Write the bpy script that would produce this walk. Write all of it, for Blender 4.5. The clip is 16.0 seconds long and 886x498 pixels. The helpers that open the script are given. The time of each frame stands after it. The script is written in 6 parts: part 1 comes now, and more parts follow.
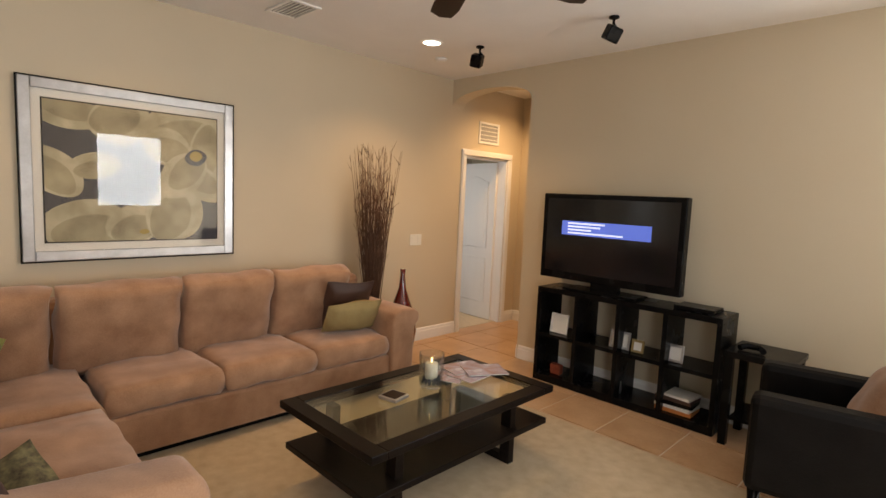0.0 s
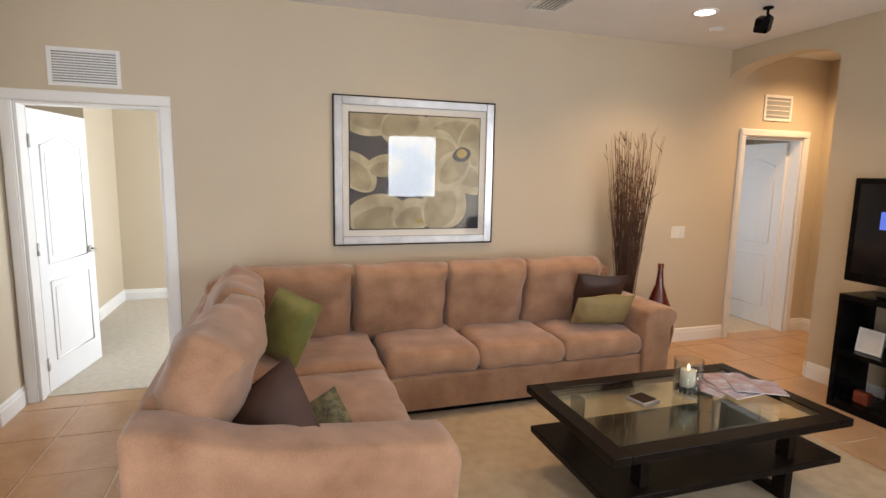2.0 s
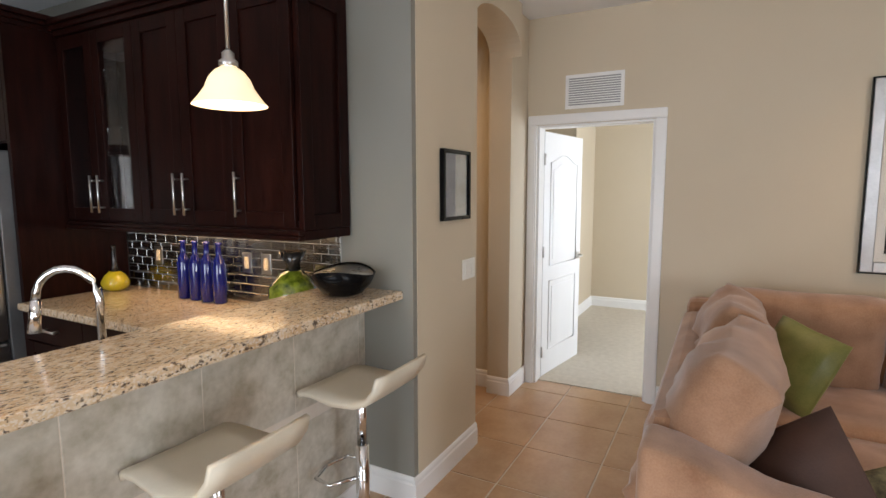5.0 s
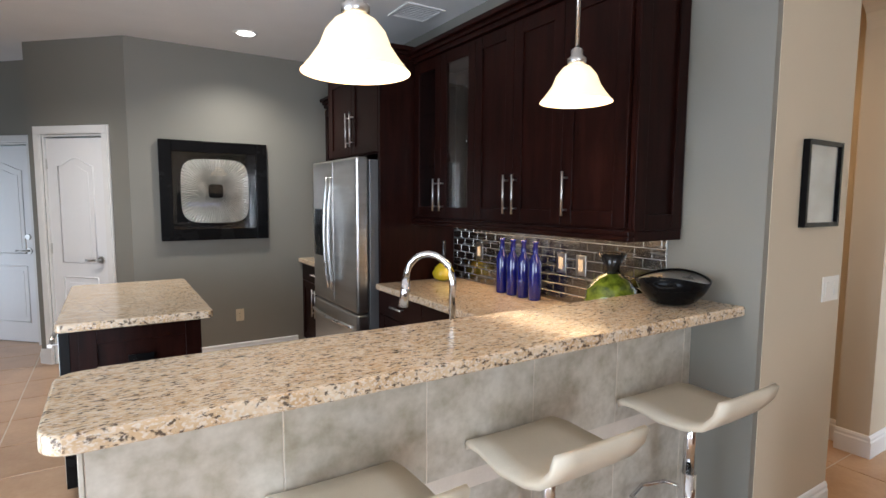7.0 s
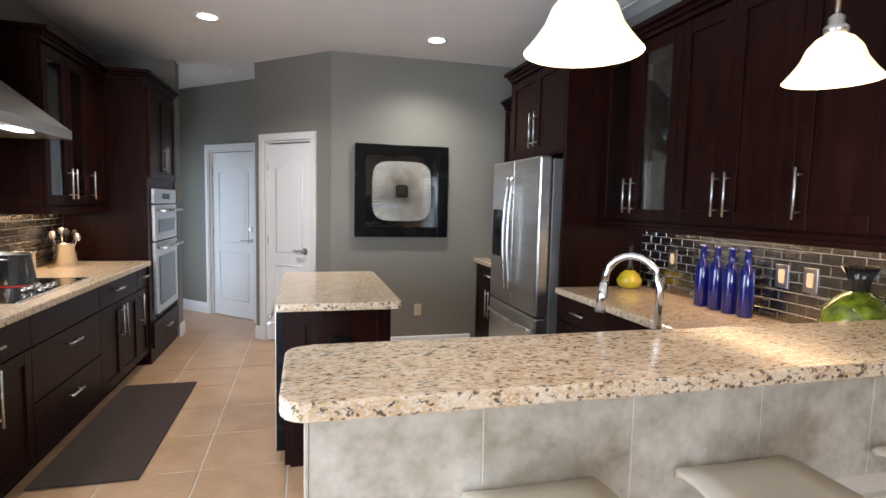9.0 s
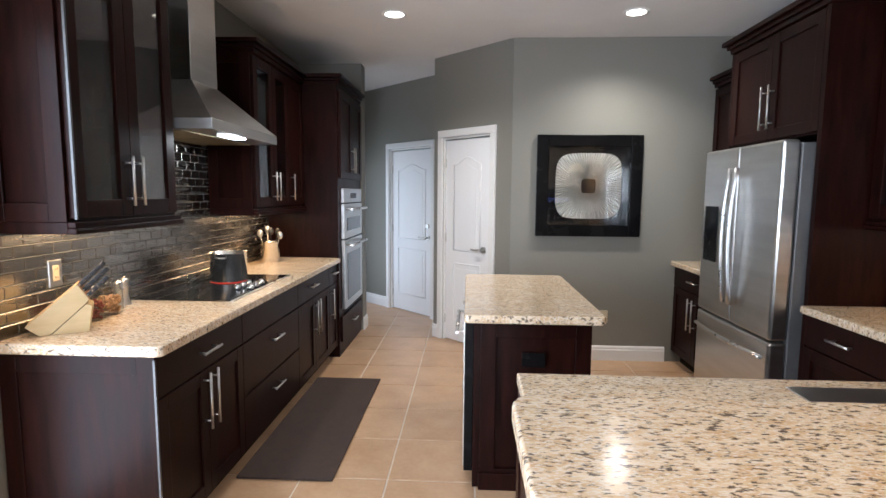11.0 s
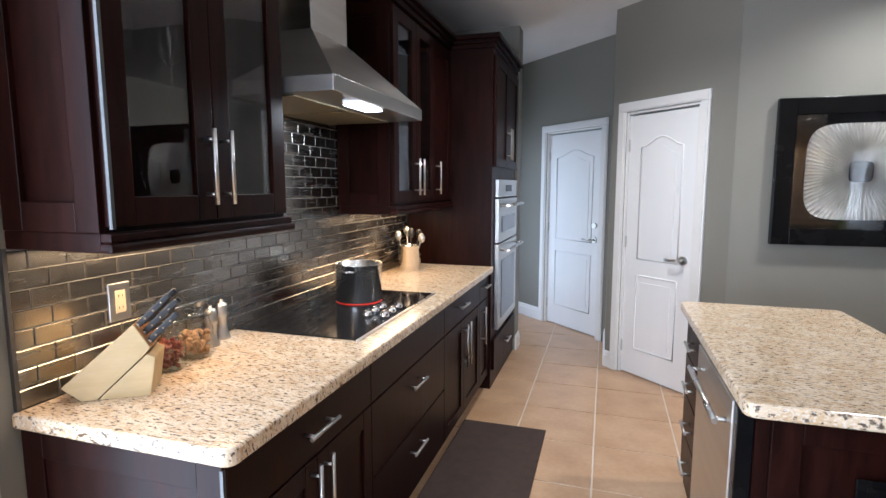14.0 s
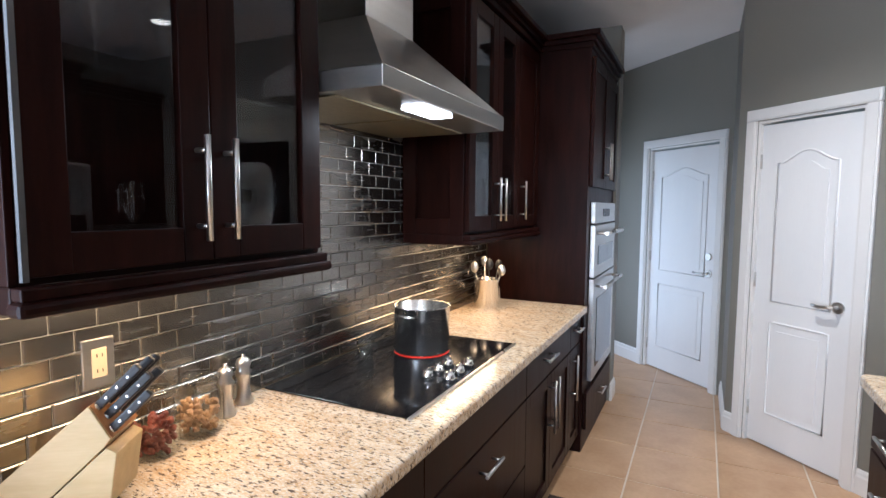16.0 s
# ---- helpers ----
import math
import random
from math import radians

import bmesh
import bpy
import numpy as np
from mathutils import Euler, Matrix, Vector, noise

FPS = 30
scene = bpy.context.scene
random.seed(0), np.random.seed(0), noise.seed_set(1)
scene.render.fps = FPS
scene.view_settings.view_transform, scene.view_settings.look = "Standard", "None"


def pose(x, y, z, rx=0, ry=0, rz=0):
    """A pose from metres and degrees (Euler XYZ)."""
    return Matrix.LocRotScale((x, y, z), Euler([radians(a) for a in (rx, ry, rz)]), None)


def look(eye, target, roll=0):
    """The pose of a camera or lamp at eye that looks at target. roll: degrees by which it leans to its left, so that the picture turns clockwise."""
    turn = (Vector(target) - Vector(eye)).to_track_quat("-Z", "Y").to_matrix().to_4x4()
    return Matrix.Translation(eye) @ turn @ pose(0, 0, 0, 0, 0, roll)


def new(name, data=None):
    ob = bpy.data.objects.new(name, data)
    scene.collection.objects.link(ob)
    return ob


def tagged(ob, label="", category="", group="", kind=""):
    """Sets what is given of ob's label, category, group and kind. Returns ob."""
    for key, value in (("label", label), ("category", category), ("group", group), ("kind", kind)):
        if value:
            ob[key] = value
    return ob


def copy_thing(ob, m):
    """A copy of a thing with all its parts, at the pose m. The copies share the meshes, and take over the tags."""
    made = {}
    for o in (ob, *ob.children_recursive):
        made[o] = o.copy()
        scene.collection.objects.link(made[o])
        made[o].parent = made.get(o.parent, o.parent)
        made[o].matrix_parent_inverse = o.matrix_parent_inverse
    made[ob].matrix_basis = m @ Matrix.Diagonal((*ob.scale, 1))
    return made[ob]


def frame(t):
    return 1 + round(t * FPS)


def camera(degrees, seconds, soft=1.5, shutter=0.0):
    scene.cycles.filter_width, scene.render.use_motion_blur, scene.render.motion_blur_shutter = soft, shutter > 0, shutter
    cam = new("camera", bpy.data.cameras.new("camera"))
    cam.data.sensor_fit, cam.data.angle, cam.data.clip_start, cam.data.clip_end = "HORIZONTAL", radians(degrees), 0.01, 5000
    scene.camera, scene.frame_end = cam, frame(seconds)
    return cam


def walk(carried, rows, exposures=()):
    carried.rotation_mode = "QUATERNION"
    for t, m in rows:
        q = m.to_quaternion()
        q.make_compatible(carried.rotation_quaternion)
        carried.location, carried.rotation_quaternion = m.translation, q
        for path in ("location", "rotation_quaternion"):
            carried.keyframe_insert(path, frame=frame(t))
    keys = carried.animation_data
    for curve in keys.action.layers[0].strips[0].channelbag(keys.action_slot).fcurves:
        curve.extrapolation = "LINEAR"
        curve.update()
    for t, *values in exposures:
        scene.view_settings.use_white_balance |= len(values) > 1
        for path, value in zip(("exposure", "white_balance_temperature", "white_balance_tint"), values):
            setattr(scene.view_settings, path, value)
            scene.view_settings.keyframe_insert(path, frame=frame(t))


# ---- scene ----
cam = camera(80.3, 16.0)
PATH = [
    (0, (5.887, 1.539, 1.579), (4.482, 2.948, 1.376), 2.5),
    (0.5, (5.931, 1.563, 1.599), (4.359, 2.776, 1.365), 2.3),
    (1, (5.952, 1.61, 1.592), (4.225, 2.585, 1.341), 1.8),
    (1.5, (5.908, 1.593, 1.601), (4.086, 2.374, 1.33), 1.5),
    (2, (5.913, 1.559, 1.609), (4.025, 2.157, 1.33), 1.0),
    (2.5, (5.919, 1.56, 1.614), (3.979, 1.952, 1.326), 0.7),
    (3, (5.917, 1.49, 1.577), (3.944, 1.686, 1.311), 0.4),
    (3.5, (5.892, 1.443, 1.551), (3.909, 1.392, 1.301), 0.4),
    (4, (5.846, 1.371, 1.55), (3.889, 1.036, 1.307), 0.3),
    (4.5, (5.781, 1.306, 1.55), (3.902, 0.663, 1.316), 0.0),
    (5, (5.742, 1.241, 1.548), (3.988, 0.306, 1.326), -0.1),
    (5.2, (5.746, 1.232, 1.537), (4.052, 0.19, 1.323), 0.1),
    (7.3, (5.839, 1.021, 1.497), (4.88, -0.724, 1.313), 0.4),
    (7.5, (5.841, 1.015, 1.499), (4.947, -0.765, 1.316), 0.5),
    (8, (5.866, 1.01, 1.498), (5.098, -0.828, 1.317), 0.8),
    (8.5, (5.878, 0.997, 1.508), (5.231, -0.886, 1.321), 1.0),
    (9, (5.917, 0.919, 1.459), (5.412, -1.008, 1.286), 1.3),
    (9.5, (5.958, 0.871, 1.495), (5.633, -1.092, 1.297), 1.2),
    (10, (6.007, 0.795, 1.499), (5.84, -1.188, 1.293), 1.0),
    (12.5, (6.2, 0.112, 1.478), (6.566, -1.84, 1.25), -0.1),
    (13, (6.297, -0.049, 1.491), (6.724, -1.988, 1.25), -0.1),
    (13.5, (6.373, -0.204, 1.476), (6.876, -2.125, 1.241), -0.2),
    (14, (6.449, -0.398, 1.482), (7.037, -2.295, 1.244), -0.0),
    (14.5, (6.488, -0.532, 1.482), (7.16, -2.403, 1.266), 0.0),
    (15, (6.534, -0.671, 1.481), (7.279, -2.518, 1.299), -0.0),
    (15.5, (6.593, -0.808, 1.493), (7.405, -2.627, 1.323), 0.4),
    (16, (6.604, -0.884, 1.504), (7.487, -2.67, 1.339), 0.4),
]
walk(cam, [(t, look(eye, target, roll)) for t, eye, target, roll in PATH], exposures=[(0, -0.5, 6700, 10), (1.0, -0.3, 6350, 10), (2.5, -0.3, 5950, 10), (5.0, -0.52, 5900, 10), (7.3, -0.24, 5550, 10), (10.0, -0.1, 5520, 10), (12.3, 0.1, 5350, 10), (16, 0.06, 5150, 10)])

# ---- world and lights ----
CEIL = 2.83
world = bpy.data.worlds.new("sky")
scene.world = world
world.use_nodes = True
sky = world.node_tree.nodes.new("ShaderNodeTexSky")
sky.sky_type, sky.sun_disc = "NISHITA", False
sky.sun_elevation, sky.sun_rotation = radians(50), radians(60)
world.node_tree.links.new(sky.outputs[0], world.node_tree.nodes["Background"].inputs[0])
world.node_tree.nodes["Background"].inputs[1].default_value = 0.12


def area_lamp(name, m, w, h, power, colour):
    d = bpy.data.lights.new(name, "AREA")
    d.shape, d.size, d.size_y, d.energy, d.color = "RECTANGLE", w, h, power, colour
    new(name, d).matrix_world = m


def spot_lamp(name, x, y, z, power, colour, angle=110, blend=1.0, size=0.05):
    d = bpy.data.lights.new(name, "SPOT")
    d.energy, d.color, d.spot_size, d.spot_blend, d.shadow_soft_size = power, colour, radians(angle), blend, size
    new(name, d).matrix_world = pose(x, y, z)


def bulb_lamp(name, x, y, z, power, colour, size=0.03):
    d = bpy.data.lights.new(name, "POINT")
    d.energy, d.color, d.shadow_soft_size = power, colour, size
    new(name, d).matrix_world = pose(x, y, z)


DAY, WARM, WHITE = (0.93, 0.97, 1.0), (1.0, 0.62, 0.30), (1.0, 0.86, 0.68)
area_lamp("daylight_slider", pose(7.80, 0.0, 1.1, 0, 90, 0), 2.0, 2.1, 112, DAY)
# Added source, out of view, to brighten the kitchen doors and the partition.
area_lamp("daylight_north_door", pose(6.95, 5.66, 1.1, -90, 0, 0), 1.4, 2.0, 145, DAY)
area_lamp("daylight_window", pose(7.80, 4.1, 1.76, 0, 90, 0), 1.15, 0.94, 38, DAY)
# Hidden behind the ovens: added to lift the back hall ceiling and entry door.
area_lamp("daylight_back_hall", pose(7.80, -5.85, 1.1, 0, 90, 0), 1.8, 0.8, 7, DAY)
# assumed window, unseen: lamp added to light the open hallway door
area_lamp("daylight_closet", pose(0.95, 5.23, 1.5, 90, 0, 0), 0.8, 1.0, 10, DAY)
area_lamp("daylight_bedroom", pose(0.1, 2.75, 1.4, -90, 0, 0), 1.8, 1.6, 110, DAY)
spot_lamp("downlight_corner", 2.60, 4.60, CEIL - 0.03, 95, WARM, 130)
spot_lamp("downlight_picture", 2.60, 2.60, CEIL - 0.03, 60, WARM, 130)
spot_lamp("downlight_hall", 2.40, 6.45, CEIL - 0.05, 130, WARM, 150)
# no fixture here: an unseen spot added to warm the arched passage
spot_lamp("downlight_passage", 2.48, -1.10, CEIL - 0.03, 60, WARM, 150)
spot_lamp("downlight_kitchen_a", 6.64, -3.52, CEIL - 0.03, 125, WHITE, 140)
spot_lamp("downlight_kitchen_b", 4.85, -3.52, CEIL - 0.03, 125, WHITE, 140)
bulb_lamp("pendant_bulb_a", 5.32, -0.17, 1.86, 4.5, WHITE)
bulb_lamp("pendant_bulb_b", 4.38, -0.36, 1.92, 4.5, WHITE)
spot_lamp("puck_west", 3.82, -1.73, 2.405, 7, WHITE, 120, size=0.02)
spot_lamp("puck_east", 7.70, -3.16, 2.385, 7, WARM, 120, size=0.02)
area_lamp("undercabinet_west", pose(3.78, -1.3, 1.335), 0.06, 1.4, 6.0, WARM)
area_lamp("undercabinet_range_a", pose(7.72, -1.65, 1.315), 0.06, 0.5, 3.5, WARM)
area_lamp("undercabinet_range_b", pose(7.72, -3.45, 1.315), 0.06, 0.8, 5.0, WARM)
area_lamp("hood_lamp_glow", pose(7.40, -2.38, 1.785), 0.08, 0.18, 7.0, (1, 0.95, 0.85))

# ---- materials ----


def mat(name, c1, c2=None, rough=0.5, metal=0.0, scale=6.0, fine=60.0, bump=0.0, stretch=(1, 1, 1), spread=0.0, coat=0.0, sheen=0.0, world_space=False, spec=0.5):
    """Two-scale noise between two colours, with roughness variation and fine relief. spread: change from object to object."""
    m = bpy.data.materials.new(name)
    m.use_nodes = True
    nt = m.node_tree
    n, lk = nt.nodes, nt.links
    b = n["Principled BSDF"]
    c2 = c2 or tuple(0.85 * v for v in c1)
    tc = n.new("ShaderNodeTexCoord")
    mp = n.new("ShaderNodeMapping")
    mp.inputs["Scale"].default_value = stretch
    if world_space:
        geo = n.new("ShaderNodeNewGeometry")
        lk.new(geo.outputs["Position"], mp.inputs[0])
    else:
        lk.new(tc.outputs["Object"], mp.inputs[0])
    a = n.new("ShaderNodeTexNoise")
    a.inputs["Scale"].default_value, a.inputs["Detail"].default_value = scale, 4
    f = n.new("ShaderNodeTexNoise")
    f.inputs["Scale"].default_value, f.inputs["Detail"].default_value = fine, 3
    lk.new(mp.outputs[0], a.inputs["Vector"])
    lk.new(mp.outputs[0], f.inputs["Vector"])
    add = n.new("ShaderNodeMath")
    add.operation = "MULTIPLY_ADD"
    add.inputs[1].default_value = 0.35
    lk.new(f.outputs[0], add.inputs[0])
    lk.new(a.outputs[0], add.inputs[2])
    last = add
    if spread:
        oi = n.new("ShaderNodeObjectInfo")
        ad = n.new("ShaderNodeMath")
        ad.operation = "MULTIPLY_ADD"
        ad.inputs[1].default_value = spread
        lk.new(oi.outputs["Random"], ad.inputs[0])
        lk.new(last.outputs[0], ad.inputs[2])
        last = ad
    r = n.new("ShaderNodeValToRGB")
    r.color_ramp.elements[0].position, r.color_ramp.elements[1].position = 0.42, 0.92 + spread * 0.5
    r.color_ramp.elements[0].color, r.color_ramp.elements[1].color = (*c1, 1), (*c2, 1)
    lk.new(last.outputs[0], r.inputs[0])
    lk.new(r.outputs[0], b.inputs["Base Color"])
    rr = n.new("ShaderNodeMapRange")
    rr.inputs["To Min"].default_value, rr.inputs["To Max"].default_value = max(rough - 0.06, 0.02), min(rough + 0.08, 1)
    lk.new(a.outputs[0], rr.inputs[0])
    lk.new(rr.outputs[0], b.inputs["Roughness"])
    b.inputs["Metallic"].default_value = metal
    b.inputs["Specular IOR Level"].default_value = spec
    b.inputs["Coat Weight"].default_value = coat
    b.inputs["Coat Roughness"].default_value = 0.12
    b.inputs["Sheen Weight"].default_value = sheen
    if bump:
        bp = n.new("ShaderNodeBump")
        bp.inputs["Strength"].default_value, bp.inputs["Distance"].default_value = bump, 0.004
        lk.new(f.outputs[0], bp.inputs["Height"])
        lk.new(bp.outputs[0], b.inputs["Normal"])
    return m


def granite_mat():
    m = bpy.data.materials.new("granite")
    m.use_nodes = True
    n, lk = m.node_tree.nodes, m.node_tree.links
    b = n["Principled BSDF"]
    geo = n.new("ShaderNodeNewGeometry")
    mp = n.new("ShaderNodeMapping")
    mp.inputs["Scale"].default_value = (1.0, 2.5, 1.4)
    mp.inputs["Rotation"].default_value = (0, 0, 0.25)
    lk.new(geo.outputs["Position"], mp.inputs[0])
    big = n.new("ShaderNodeTexNoise")
    big.inputs["Scale"].default_value, big.inputs["Detail"].default_value = 16, 5
    speck = n.new("ShaderNodeTexNoise")
    speck.inputs["Scale"].default_value, speck.inputs["Detail"].default_value, speck.inputs["Roughness"].default_value = 50, 4, 0.62
    vor = n.new("ShaderNodeTexNoise")
    vor.inputs["Scale"].default_value, vor.inputs["Detail"].default_value = 110, 2
    for t in (big, speck, vor):
        lk.new(mp.outputs[0], t.inputs["Vector"])
    base = n.new("ShaderNodeValToRGB")
    base.color_ramp.elements[0].position, base.color_ramp.elements[1].position = 0.35, 0.68
    base.color_ramp.elements[0].color, base.color_ramp.elements[1].color = (0.54, 0.36, 0.19, 1), (0.71, 0.575, 0.40, 1)
    lk.new(big.outputs[0], base.inputs[0])
    light = n.new("ShaderNodeValToRGB")
    light.color_ramp.elements[0].position, light.color_ramp.elements[1].position = 0.48, 0.62
    light.color_ramp.elements[0].color, light.color_ramp.elements[1].color = (0, 0, 0, 1), (0.7, 0.7, 0.7, 1)
    lk.new(vor.outputs[0], light.inputs[0])
    m1 = n.new("ShaderNodeMixRGB")
    m1.inputs[2].default_value = (0.74, 0.68, 0.58, 1)
    lk.new(light.outputs[0], m1.inputs[0])
    lk.new(base.outputs[0], m1.inputs[1])
    dark = n.new("ShaderNodeValToRGB")
    dark.color_ramp.elements[0].position, dark.color_ramp.elements[1].position = 0.38, 0.46
    dark.color_ramp.elements[0].color, dark.color_ramp.elements[1].color = (0.9, 0.9, 0.9, 1), (0, 0, 0, 1)
    lk.new(speck.outputs[0], dark.inputs[0])
    m2 = n.new("ShaderNodeMixRGB")
    m2.inputs[2].default_value = (0.055, 0.036, 0.028, 1)
    lk.new(dark.outputs[0], m2.inputs[0])
    lk.new(m1.outputs[0], m2.inputs[1])
    lk.new(m2.outputs[0], b.inputs["Base Color"])
    b.inputs["Roughness"].default_value = 0.16
    return m


def glow_mat(name, colour, strength):
    m = bpy.data.materials.new(name)
    m.use_nodes = True
    b = m.node_tree.nodes["Principled BSDF"]
    b.inputs["Base Color"].default_value = (*colour, 1)
    b.inputs["Emission Color"].default_value = (*colour, 1)
    b.inputs["Emission Strength"].default_value = strength
    return m


def glass_mat(name, colour=(1, 1, 1), rough=0.0, thin=True):
    """Thin panes: clear with a gloss by Fresnel; otherwise solid refracting glass."""
    m = bpy.data.materials.new(name)
    m.use_nodes = True
    n, lk = m.node_tree.nodes, m.node_tree.links
    if not thin:
        b = n["Principled BSDF"]
        b.inputs["Base Color"].default_value = (*colour, 1)
        b.inputs["Transmission Weight"].default_value, b.inputs["Roughness"].default_value = 1.0, rough
        return m
    n.remove(n["Principled BSDF"])
    t, g, lw, mx = n.new("ShaderNodeBsdfTransparent"), n.new("ShaderNodeBsdfGlossy"), n.new("ShaderNodeLayerWeight"), n.new("ShaderNodeMixShader")
    pw, fr = n.new("ShaderNodeMath"), n.new("ShaderNodeMath")
    pw.operation, fr.operation = "POWER", "MULTIPLY_ADD"
    pw.inputs[1].default_value, fr.inputs[1].default_value, fr.inputs[2].default_value = 4.0, 0.8, 0.05
    lw.inputs[0].default_value = 0.5
    lk.new(lw.outputs["Facing"], pw.inputs[0])
    lk.new(pw.outputs[0], fr.inputs[0])
    t.inputs[0].default_value = (*colour, 1)
    g.inputs["Roughness"].default_value = rough
    lk.new(fr.outputs[0], mx.inputs[0])
    lk.new(t.outputs[0], mx.inputs[1])
    lk.new(g.outputs[0], mx.inputs[2])
    lk.new(mx.outputs[0], n["Material Output"].inputs[0])
    return m


BEIGE = mat("beige_paint", (0.56, 0.475, 0.345), (0.60, 0.515, 0.38), 0.62, scale=1.2, fine=160, bump=0.12, world_space=True)
GREY = mat("grey_green_paint", (0.215, 0.205, 0.175), (0.24, 0.23, 0.20), 0.55, scale=1.2, fine=160, bump=0.12, world_space=True)
CEILING = mat("ceiling_paint", (0.80, 0.79, 0.78), (0.85, 0.84, 0.83), 0.8, scale=3, fine=70, bump=0.5, world_space=True)
TRIM = mat("white_trim_paint", (0.80, 0.79, 0.77), (0.84, 0.83, 0.81), 0.35, scale=4, fine=90, bump=0.03)
DOORPAINT = mat("white_door_paint", (0.84, 0.84, 0.84), (0.88, 0.88, 0.88), 0.32, scale=5, fine=120, bump=0.05, stretch=(1, 1, 0.2))
FLOORTILE = mat("floor_tile", (0.40, 0.235, 0.12), (0.56, 0.37, 0.22), 0.30, scale=4.5, fine=40, bump=0.06, spread=0.12, world_space=True)
GROUT = mat("grout", (0.62, 0.55, 0.46), (0.70, 0.63, 0.54), 0.85, scale=9, fine=120, bump=0.3, world_space=True)
CARPET = mat("bedroom_carpet", (0.52, 0.46, 0.37), (0.62, 0.56, 0.46), 0.95, scale=20, fine=300, bump=0.8, world_space=True)
RUG = mat("rug_wool", (0.44, 0.34, 0.22), (0.55, 0.44, 0.30), 0.95, scale=14, fine=260, bump=0.9, world_space=True)
GRANITE = granite_mat()
WOOD = mat("dark_cherry_wood", (0.0048, 0.0014, 0.0010), (0.020, 0.0050, 0.0033), 0.36, scale=5, fine=28, bump=0.04, stretch=(6, 6, 0.7), spread=0.10, spec=0.11)
ESPRESSO = mat("espresso_wood", (0.005, 0.0035, 0.003), (0.012, 0.008, 0.006), 0.30, scale=6, fine=40, bump=0.04, stretch=(1, 6, 6), spec=0.08)
BLACK = mat("black_lacquer", (0.003, 0.003, 0.0035), (0.006, 0.0055, 0.0055), 0.25, scale=6, fine=60, spec=0.12)
LEATHER = mat("black_leather", (0.004, 0.0035, 0.0035), (0.009, 0.008, 0.0075), 0.45, scale=8, fine=130, bump=0.35, spec=0.10)
INSIDE = mat("cabinet_inside", (0.02, 0.012, 0.010), (0.035, 0.02, 0.016), 0.5)
STEEL = mat("brushed_steel", (0.50, 0.49, 0.47), (0.62, 0.61, 0.59), 0.30, 1.0, scale=2, fine=60, stretch=(1, 1, 10))
CHROME = mat("chrome", (0.72, 0.72, 0.73), (0.80, 0.80, 0.81), 0.10, 1.0, scale=6)
STRIP = mat("dull_steel_strip", (0.10, 0.10, 0.10), (0.15, 0.15, 0.15), 0.5, 0.8, scale=6)
POTSTEEL = mat("polished_pot_steel", (0.66, 0.65, 0.63), (0.74, 0.73, 0.71), 0.22, 1.0, scale=3, fine=80, stretch=(1, 1, 8))
SATIN = mat("satin_nickel", (0.58, 0.57, 0.55), (0.66, 0.65, 0.63), 0.28, 1.0, scale=9)
METALTILE = mat("steel_subway_tile", (0.22, 0.205, 0.185), (0.34, 0.325, 0.30), 0.25, 1.0, scale=5, fine=70, bump=0.04, stretch=(1, 1, 9), spread=0.3, world_space=True)
TILEGROUT = mat("pale_grout", (0.46, 0.45, 0.42), (0.54, 0.53, 0.50), 0.8, scale=30, fine=150)
BARTILE = mat("travertine_tile", (0.33, 0.29, 0.21), (0.60, 0.56, 0.48), 0.30, scale=14, fine=45, bump=0.04, spread=0.12, world_space=True)
SUEDE = mat("tan_microfibre", (0.23, 0.112, 0.055), (0.42, 0.24, 0.14), 0.9, scale=6, fine=150, bump=0.25, sheen=0.35)
BROWNCLOTH = mat("brown_satin", (0.040, 0.018, 0.012), (0.065, 0.031, 0.021), 0.5, scale=9, fine=150, bump=0.2)
GREENCLOTH = mat("green_satin", (0.14, 0.145, 0.028), (0.27, 0.26, 0.07), 0.32, scale=8, fine=140, bump=0.15, sheen=0.2)
OLIVECLOTH = mat("olive_cloth", (0.24, 0.17, 0.065), (0.32, 0.24, 0.10), 0.8, scale=9, fine=170, bump=0.3)
REED = mat("dried_reed", (0.055, 0.025, 0.014), (0.16, 0.08, 0.045), 0.8, scale=12, fine=80)
REDGLAZE = mat("red_glaze", (0.075, 0.008, 0.005), (0.11, 0.014, 0.008), 0.08, scale=5, coat=0.6)
FRAMESILVER = mat("silver_frame", (0.42, 0.42, 0.43), (0.58, 0.58, 0.59), 0.30, 0.85, scale=10, fine=90, bump=0.1)
MATBOARD = mat("cream_mat_board", (0.74, 0.71, 0.64), (0.78, 0.75, 0.69), 0.7)
PRINTBG = mat("print_dark", (0.018, 0.020, 0.030), (0.045, 0.045, 0.055), 0.6, scale=4)
PETAL = mat("print_petal", (0.26, 0.22, 0.12), (0.60, 0.53, 0.36), 0.6, scale=5, fine=12)
PETALDARK = mat("print_petal_dark", (0.17, 0.14, 0.075), (0.44, 0.38, 0.23), 0.6, scale=5, fine=12)
POLLEN = mat("print_pollen", (0.38, 0.28, 0.04), (0.30, 0.20, 0.04), 0.6)
VANEER = mat("ribbed_silver_leaf", (0.50, 0.49, 0.45), (0.72, 0.70, 0.66), 0.34, 0.7, scale=12, fine=80, bump=0.2)
CREAM = mat("cream_leatherette", (0.62, 0.55, 0.42), (0.68, 0.61, 0.48), 0.45, scale=8, fine=150, bump=0.1)
PLATE = mat("white_plastic", (0.74, 0.72, 0.66), (0.78, 0.76, 0.70), 0.4)
IVORY = mat("ivory_plastic", (0.62, 0.52, 0.36), (0.66, 0.56, 0.40), 0.4)
